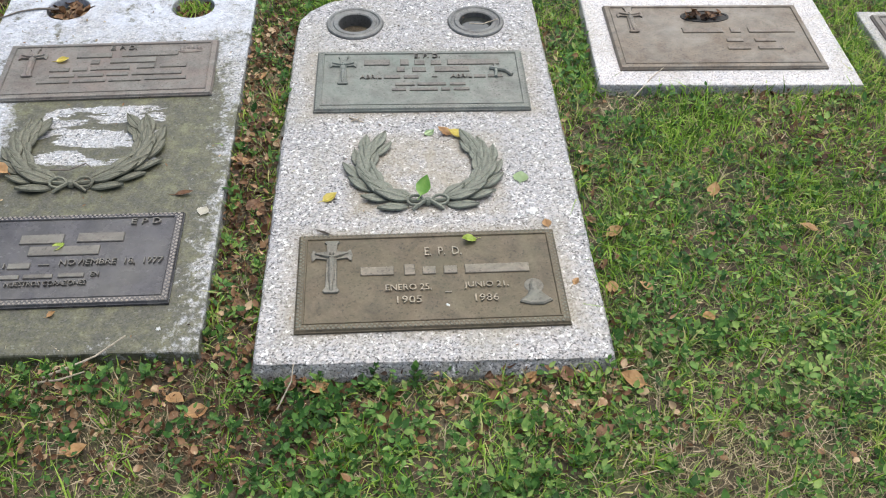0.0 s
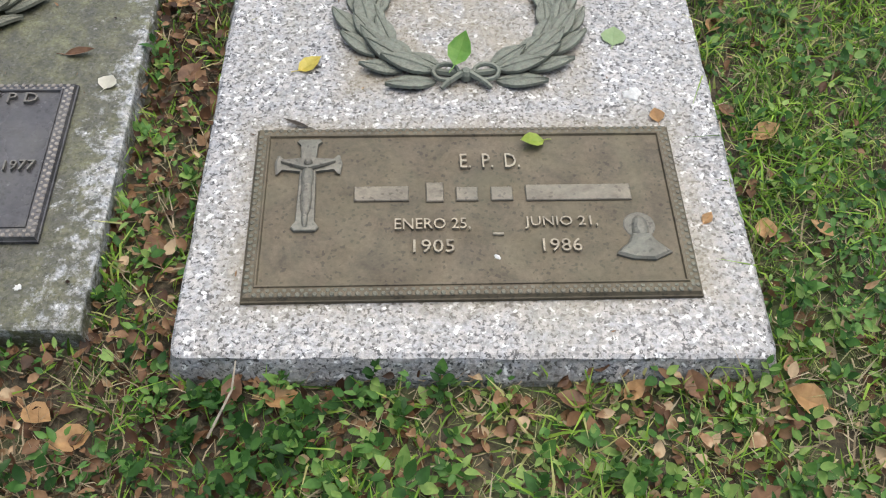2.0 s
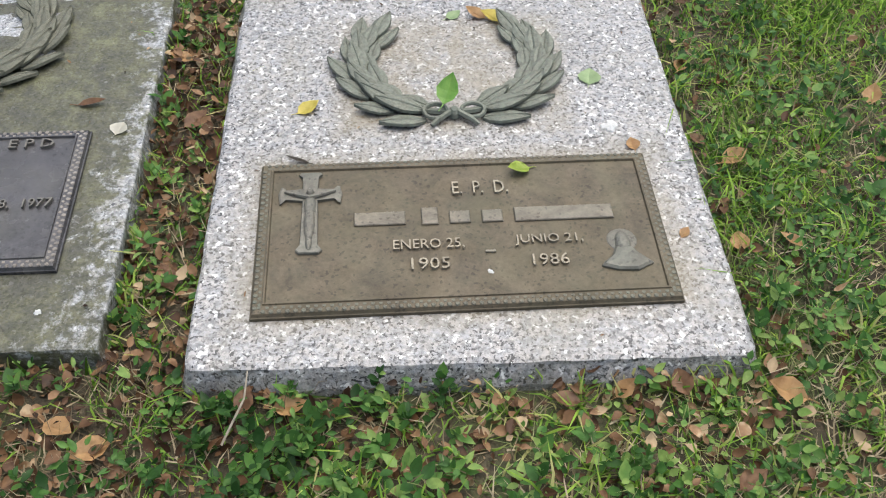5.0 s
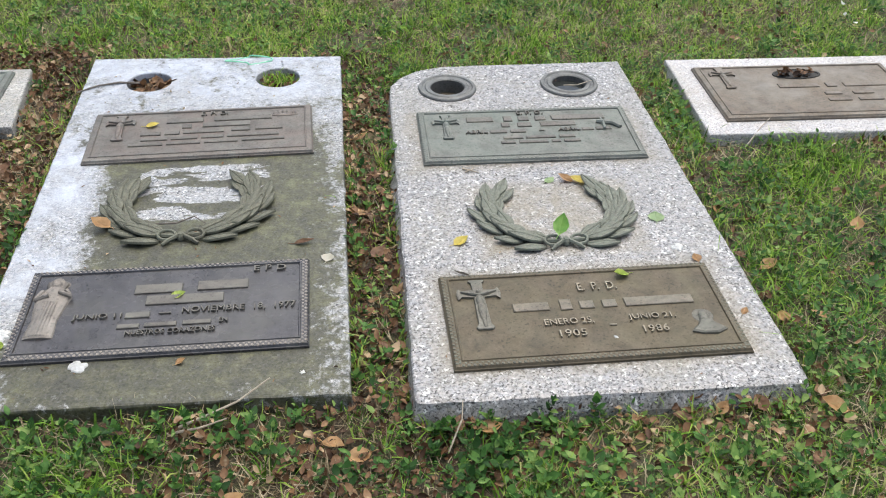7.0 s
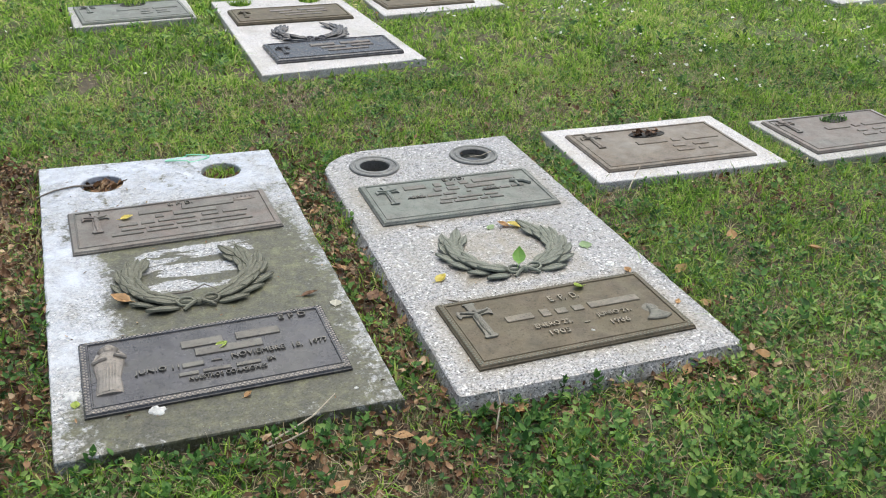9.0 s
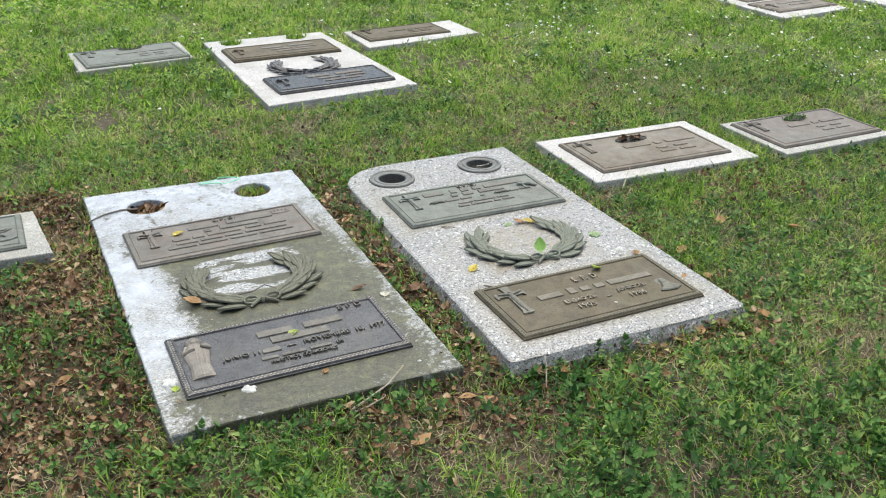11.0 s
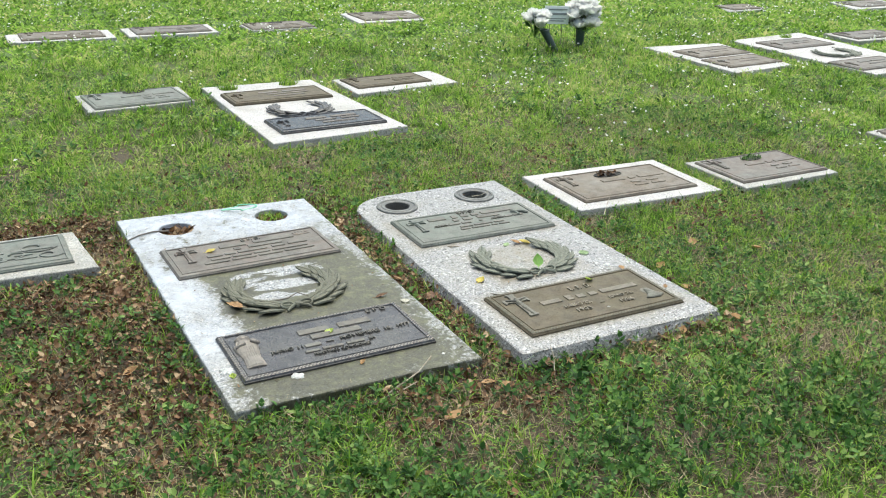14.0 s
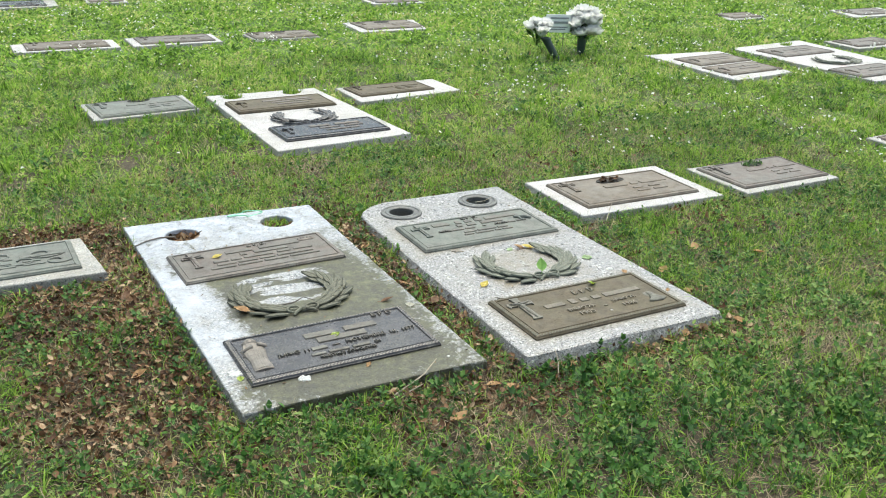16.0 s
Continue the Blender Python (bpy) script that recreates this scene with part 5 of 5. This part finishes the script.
leaves("dead_leaf_litter", MIDDLE, 160, litter_field, (0.016, 0.034), 45, LITTER, (0.01, 0.04), "scattered brown leaves in the grass", "leaf litter", DEAD_SHAPES, 0.45)
leaves("white_clover_flowers", [(-1.9, 4.7, 2.3, 5.0), (2.4, 4.7, 0.2, 2.3), (1.0, 2.4, 1.5, 2.3)], 120, lambda x, y: (0.06 + 0.94 * wavy(x, y, 3, 51) ** 3) * np.clip(0.25 + 0.35 * x, 0.1, 1), (0.011, 0.023), 52, WHITE_PETAL, (0.04, 0.07), "tiny white clover flowers in the grass", "flowers", [leaf_shape(0.3, 0.5, 0, 0.7)], 0.5)
leaves("white_clover_flowers", FAR, 90, lambda x, y: 0.2 + 0.8 * wavy(x, y, 3, 53) ** 2, (0.011, 0.022), 54, WHITE_PETAL, (0.05, 0.085), "tiny white flowers in the far lawn", "flowers", [leaf_shape(0.3, 0.5, 0, 0.7)], 0.5)


def edge_grass(outline, per, seed, label):
    """Blades that lean over a slab's rim."""
    r = np.random.default_rng(seed)
    pts = np.array(along(outline, 1.0 / per))
    step = np.roll(pts, -1, 0) - pts
    out = np.stack([step[:, 1], -step[:, 0]], 1) / np.linalg.norm(step, axis=1)[:, None]
    keep = r.uniform(0, 1, len(pts)) < wavy(pts[:, 0], pts[:, 1], 16, seed + 5) ** 1.5
    pts, out = pts[keep], out[keep]
    n = len(pts)
    at = pts + out * r.uniform(0.006, 0.022, n)[:, None]
    h = r.uniform(0.03, 0.065, n)
    places = np.stack([at[:, 0], at[:, 1], rolling(at[:, 0], at[:, 1]) - 0.004], 1)
    yaw = np.arctan2(-out[:, 1], -out[:, 0]) + r.normal(0, 0.9, n)
    pairs = [strewn(BLADES[k], places[k::4], yaw[k::4], r.uniform(-0.2, 0.35, len(places[k::4])), r.uniform(-0.3, 0.3, len(places[k::4])), np.stack([h[k::4], r.uniform(0.003, 0.006, len(places[k::4])), h[k::4]], 1)) for k in range(4)]
    tagged(soup("edge_grass", *joined(*pairs), GRASS), label, "grass", kind="stuff")


for k in range(4):
    edge_grass(OUTLINES[k][0], 110, 80 + k, "grass blades leaning over a marker's edge")


def crumbs(box, count, z, seed, mat, long, label):
    """Tiny leaf scraps and soil bits lying on stone."""
    r = np.random.default_rng(seed)
    x0, x1, y0, y1 = box
    p = np.stack([r.uniform(x0, x1, count), r.uniform(y0, y1, count), np.full(count, z)], 1)
    s = r.uniform(long[0], long[1], count)
    v, t = strewn(DEAD_SHAPES[0], p, r.uniform(0, 6.3, count), r.normal(0, 0.12, count), r.normal(0, 0.12, count), np.stack([s, s * r.uniform(0.3, 1.0, count), s], 1))
    tagged(soup("leaf_crumbs", v, t, mat), label, "leaf crumbs", kind="stuff")


crumbs((-1.23, -0.53, 0.0, 1.5), 90, 0.0535, 91, LITTER, (0.004, 0.013), "tiny brown leaf crumbs on the stained slab")
crumbs((-0.34, 0.37, -0.06, 1.38), 60, 0.0565, 92, LITTER, (0.003, 0.01), "tiny brown leaf crumbs on grey granite")
crumbs((-1.2, -0.56, 1.15, 1.48), 40, 0.0535, 93, STRAW, (0.004, 0.012), "dry straw bits along the slab's head")


# leaves and grass inside the empty vase holes and over sunk vases
def filled(name, x, y, rx, ry, z, n, mat, long, seed, label, category, grassy=False):
    r = np.random.default_rng(seed)
    a, q = r.uniform(0, 6.283, n), np.sqrt(r.uniform(0, 1, n))
    p = np.stack([x + rx * q * np.cos(a), y + ry * q * np.sin(a), z + r.uniform(0, 0.02, n)], 1)
    s = r.uniform(long[0], long[1], n)
    if grassy:
        v, t = strewn(BLADES[1], p, r.uniform(0, 6.3, n), r.uniform(-0.5, 0.5, n), r.uniform(-0.5, 0.5, n), np.stack([s, np.full(n, 0.005), s], 1))
    else:
        v, t = strewn(DEAD_SHAPES[0], p, r.uniform(0, 6.3, n), r.normal(0, 0.4, n), r.normal(0, 0.4, n), np.stack([s, s, s], 1))
    tagged(soup(name, v, t, mat), label, category, kind="stuff")


filled("leaf_pile", -1.073, 1.372, 0.052, 0.052, 0.022, 80, LITTER, (0.02, 0.045), 61, "dead leaves filling an empty vase hole", "leaf litter")
filled("leaf_pile", -0.686, 1.372, 0.052, 0.052, 0.015, 40, LITTER, (0.02, 0.04), 62, "dead leaves in an empty vase hole", "leaf litter")
filled("grass_tuft", -0.686, 1.375, 0.05, 0.05, 0.01, 110, GRASS, (0.03, 0.055), 63, "green sprouts in an empty vase hole", "grass", True)
filled("leaf_pile", 0.922, 1.24, 0.055, 0.022, 0.058, 40, LITTER, (0.012, 0.03), 64, "dead leaves in an oval vase opening", "leaf litter")
filled("grass_tuft", 1.775, 1.168, 0.065, 0.035, 0.05, 110, WEED, (0.012, 0.026), 65, "green grass growing from a vase opening", "grass", True)
filled("grass_tuft", -0.2, 3.65, 0.06, 0.05, 0.02, 160, GRASS, (0.04, 0.07), 66, "green grass growing from a vase hole", "grass", True)
filled("grass_tuft", 0.19, 3.65, 0.06, 0.05, 0.02, 160, GRASS, (0.04, 0.07), 67, "green grass growing from a vase hole", "grass", True)
filled("grass_tuft", -0.755, 3.71, 0.06, 0.03, 0.055, 70, GRASS, (0.02, 0.04), 68, "grass growing from a plaque's vase opening", "grass", True)
filled("grass_tuft", 4.9, 3.9, 0.06, 0.05, 0.02, 90, GRASS, (0.04, 0.07), 69, "grass growing from a vase hole", "grass", True)
filled("grass_tuft", 2.615, 4.14, 0.1, 0.08, 0.0, 120, GRASS, (0.05, 0.1), 70, "taller grass round the vase foot", "grass", True)


# ---- single fallen leaves and small bits ----
def single_leaf(x, y, z, length, mat, yaw, label, curl=0.15, fold=0.25, pitch=0.0, roll=0.0, fat=0.5):
    v, t = leaf_shape(curl, fold, 0.0, fat)
    bm = bmesh.new()
    verts = [bm.verts.new(p) for p in (v - (0.5, 0, 0)) * length]
    for f in t:
        bm.faces.new([verts[i] for i in f])
    tip = verts[0].co
    tube(bm, [tuple(tip), (tip.x - 0.12 * length, 0.02 * length, 0.03 * length), (tip.x - 0.25 * length, 0.06 * length, 0.01 * length)], 0.02 * length, 5, 0.7)
    bmesh.ops.solidify(bm, geom=bm.faces[:], thickness=0.0004)
    me = bpy.data.meshes.new("fallen_leaf")
    bm.to_mesh(me)
    bm.free()
    me.materials.append(mat)
    ob = new("fallen_leaf", me)
    ob.matrix_world = pose(x, y, z, roll, pitch, yaw)
    low = min((ob.matrix_world @ q.co).z for q in me.vertices)
    ob.matrix_world = pose(x, y, z + (z - low), roll, pitch, yaw)
    return tagged(ob, label, "leaf", "fallen leaves")


TOP_B, TOP_A = 0.0555, 0.0525
single_leaf(0.0, 0.437, TOP_B + 0.018, 0.055, GREEN_LEAF, 65, "fresh green leaf lying on the wreath's bow", 0.3, 0.3, -25)
single_leaf(0.098, 0.262, TOP_B + 0.0125, 0.04, LIME_LEAF, 200, "yellow-green leaf on the brown plaque", 0.5, 0.5)
single_leaf(0.068, 0.692, TOP_B, 0.042, TAN_LEAF, 150, "curled tan leaf beside the wreath", 0.4, 0.4)
single_leaf(0.1, 0.682, TOP_B, 0.05, YELLOW_LEAF, 160, "yellow leaf beside the wreath tip", 0.3, 0.3)
single_leaf(0.027, 0.694, TOP_B, 0.035, PALE_LEAF, 40, "pale green leaf inside the wreath", 0.1, 0.1)
single_leaf(0.252, 0.502, TOP_B, 0.042, PALE_LEAF, 80, "pale green round leaf on granite", 0.1, 0.15, fat=0.7)
single_leaf(-0.236, 0.44, TOP_B, 0.042, YELLOW_LEAF, 30, "orange-yellow leaf on granite", 0.3, 0.3)
single_leaf(0.294, 0.326, TOP_B, 0.025, TAN_LEAF, 100, "small rust-coloured leaf scrap on granite", 0.3, 0.4, fat=0.7)
single_leaf(0.335, 0.13, TOP_B, 0.022, TAN_LEAF, 50, "tiny rust-coloured leaf scrap on granite", 0.3, 0.4)
single_leaf(-0.25, 0.315, TOP_B, 0.04, DARK_TWIG, 165, "thin dark curled scrap behind the plaque", 0.3, 0.6, fat=0.15)
single_leaf(-1.02, 1.06, TOP_A + 0.0125, 0.04, YELLOW_LEAF, 10, "yellow leaf on a grey plaque", 0.2, 0.3)
single_leaf(-1.075, 0.575, TOP_A + 0.012, 0.055, TAN_LEAF, 150, "orange-tan leaf on the wreath", 0.3, 0.35)
single_leaf(-0.865, 0.285, TOP_A + 0.0125, 0.035, LIME_LEAF, 20, "yellow-green leaf on the dark plaque", 0.2, 0.3)
single_leaf(-0.545, 0.41, TOP_A, 0.03, SHELL, 70, "bleached round leaf on the stained slab", 0.1, 0.3, fat=0.75)
single_leaf(-0.6, 0.475, TOP_A, 0.05, BROWN_LEAF, 5, "brown curled leaf on the stained slab", 0.2, 0.6, fat=0.25)
single_leaf(-0.84, 0.085, TOP_A, 0.022, TAN_LEAF, 30, "small tan leaf crumb below the plaque", 0.4, 0.6)
single_leaf(-1.205, 0.165, TOP_A, 0.022, LIME_LEAF, 80, "small greenish petal beside the plaque", 0.3, 0.4, fat=0.7)
for x, y, s, yaw, mat in ((0.415, -0.142, 0.075, 160, TAN_LEAF), (0.395, -0.165, 0.05, 250, BROWN_LEAF), (-0.5, -0.172, 0.07, 200, TAN_LEAF), (-0.545, -0.14, 0.06, 330, TAN_LEAF), (-0.435, 0.1, 0.06, 120, BROWN_LEAF), (-0.25, -0.115, 0.06, 10, TAN_LEAF), (-0.31, -0.105, 0.05, 70, BROWN_LEAF),
                         (0.2, -0.12, 0.045, 40, TAN_LEAF), (0.28, -0.115, 0.055, 100, BROWN_LEAF), (0.12, -0.13, 0.05, 170, BROWN_LEAF), (0.42, 0.12, 0.055, 80, TAN_LEAF), (0.46, 0.3, 0.06, 20, TAN_LEAF), (0.41, 0.35, 0.04, 130, BROWN_LEAF), (0.5, 0.12, 0.05, 140, TAN_LEAF), (0.43, 0.55, 0.05, 60, TAN_LEAF),
                         (0.33, -0.27, 0.055, 30, BROWN_LEAF), (-0.72, -0.26, 0.06, 15, TAN_LEAF), (-0.4, -0.22, 0.035, 310, BROWN_LEAF), (0.75, 0.45, 0.06, 60, TAN_LEAF), (0.95, 0.3, 0.06, 160, TAN_LEAF), (0.62, 0.02, 0.05, 200, TAN_LEAF), (-0.43, 0.45, 0.06, 45, BROWN_LEAF), (-0.47, 0.62, 0.055, 160, TAN_LEAF), (-0.42, 0.8, 0.05, 90, BROWN_LEAF),
                         (-0.45, 1.0, 0.055, 20, TAN_LEAF), (-1.45, 0.35, 0.06, 0, TAN_LEAF), (-1.52, 0.62, 0.06, 100, BROWN_LEAF), (-1.38, 0.9, 0.055, 40, BROWN_LEAF)):
    single_leaf(x, y, float(rolling(np.array(x), np.array(y))) + 0.02, s * 0.78, mat, yaw, "curled tan dead leaf on the ground" if mat == TAN_LEAF else "curled dark brown dead leaf on the ground", random.uniform(0.15, 0.5), random.uniform(0.2, 0.5), random.uniform(-12, 12), random.uniform(-15, 15))


def twig(path, radius, mat, label):
    bm = bmesh.new()
    tube(bm, path, radius, 6, 0.5)
    me = bpy.data.meshes.new("twig")
    x, y, z = path[0]
    bmesh.ops.translate(bm, verts=bm.verts, vec=(-x, -y, -z))
    bm.to_mesh(me)
    bm.free()
    me.materials.append(mat)
    ob = new("twig", me)
    ob.location = (x, y, z)
    return tagged(ob, label, "twig", "fallen twigs")


twig([(-1.1, 1.38, 0.045), (-1.16, 1.365, 0.057), (-1.22, 1.35, 0.056), (-1.275, 1.31, 0.055)], 0.004, DARK_TWIG, "thin dark twig reaching out of a vase hole")
twig([(-0.83, -0.07, 0.03), (-0.77, -0.055, 0.045), (-0.72, -0.04, 0.058), (-0.66, 0.0, 0.075)], 0.0032, TWIG, "bleached twig leaning on the slab edge")
twig([(-0.85, -0.08, 0.025), (-0.79, -0.085, 0.04), (-0.74, -0.07, 0.045)], 0.003, TWIG, "short bleached twig in the weeds")
twig([(-0.335, -0.17, 0.02), (-0.305, -0.12, 0.05), (-0.3, -0.09, 0.07)], 0.002, TWIG, "pale dry stem by the granite corner")
twig([(-0.19, 0.77, 0.057), (-0.17, 0.755, 0.06), (-0.15, 0.745, 0.057)], 0.0025, TWIG, "bent pale twig bit on granite")
twig([(-0.185, 0.752, 0.057), (-0.168, 0.757, 0.06), (-0.16, 0.77, 0.058)], 0.002, TWIG, "bent pale twig bit on granite")
twig([(0.62, 0.86, 0.03), (0.69, 0.93, 0.056), (0.74, 0.98, 0.06)], 0.002, TWIG, "dry stem across the pale slab edge")
twig([(0.18, 1.23, 0.06), (0.22, 1.22, 0.064), (0.27, 1.245, 0.066)], 0.002, TWIG, "dry stem lying over a vase ring")
twig([(-0.95, 0.575, 0.06), (-0.9, 0.565, 0.066), (-0.86, 0.585, 0.07), (-0.83, 0.56, 0.064)], 0.0025, DARK_TWIG, "dark twig bits on the wreath bow")
bm = bmesh.new()
tube(bm, [(0.055 * math.cos(a) + 0.02 * math.cos(3 * a), 0.03 * math.sin(a), 0.003 + 0.004 * math.sin(2 * a)) for a in [k * math.pi / 12 for k in range(25)]], 0.0022, 6)
st = new("string", bpy.data.meshes.new("string"))
bm.to_mesh(st.data)
bm.free()
st.data.materials.append(STRING)
st.location = (-0.78, 1.5, TOP_A)
tagged(st, "loop of mint-green plastic string on the slab", "string")


def dropping(x, y, z, s, seed, label):
    """One ragged low lump."""
    r = random.Random(seed)
    edge = [s * r.uniform(0.55, 1.1) for _ in range(18)]
    bm = bmesh.new()
    loft(bm, [[(q * e * math.cos(k * math.pi / 9), q * e * math.sin(k * math.pi / 9), h * s + r.uniform(0, 0.03 * s)) for k, e in enumerate(edge)] for q, h in ((1.0, -0.02), (0.9, 0.14), (0.6, 0.22), (0.25, 0.3))])
    me = bpy.data.meshes.new("white_splotch")
    bm.to_mesh(me)
    bm.free()
    me.materials.append(WHITE_PETAL)
    ob = new("white_splotch", me)
    ob.location = (x, y, z)
    tagged(ob, label, "splotch", "white splotches")


dropping(-1.213, 0.2, TOP_A, 0.024, 1, "white fallen blossom lump on the stained slab")
dropping(-1.04, 0.092, TOP_A, 0.02, 2, "white splotch at the plaque's lower rim")
dropping(-0.6, 0.035, TOP_A, 0.006, 3, "small white speck on the stained slab")
dropping(0.035, 0.062, TOP_B + 0.0122, 0.005, 4, "small white speck on the brown plaque")
dropping(0.265, 0.372, TOP_B, 0.016, 5, "white speckled patch on granite")
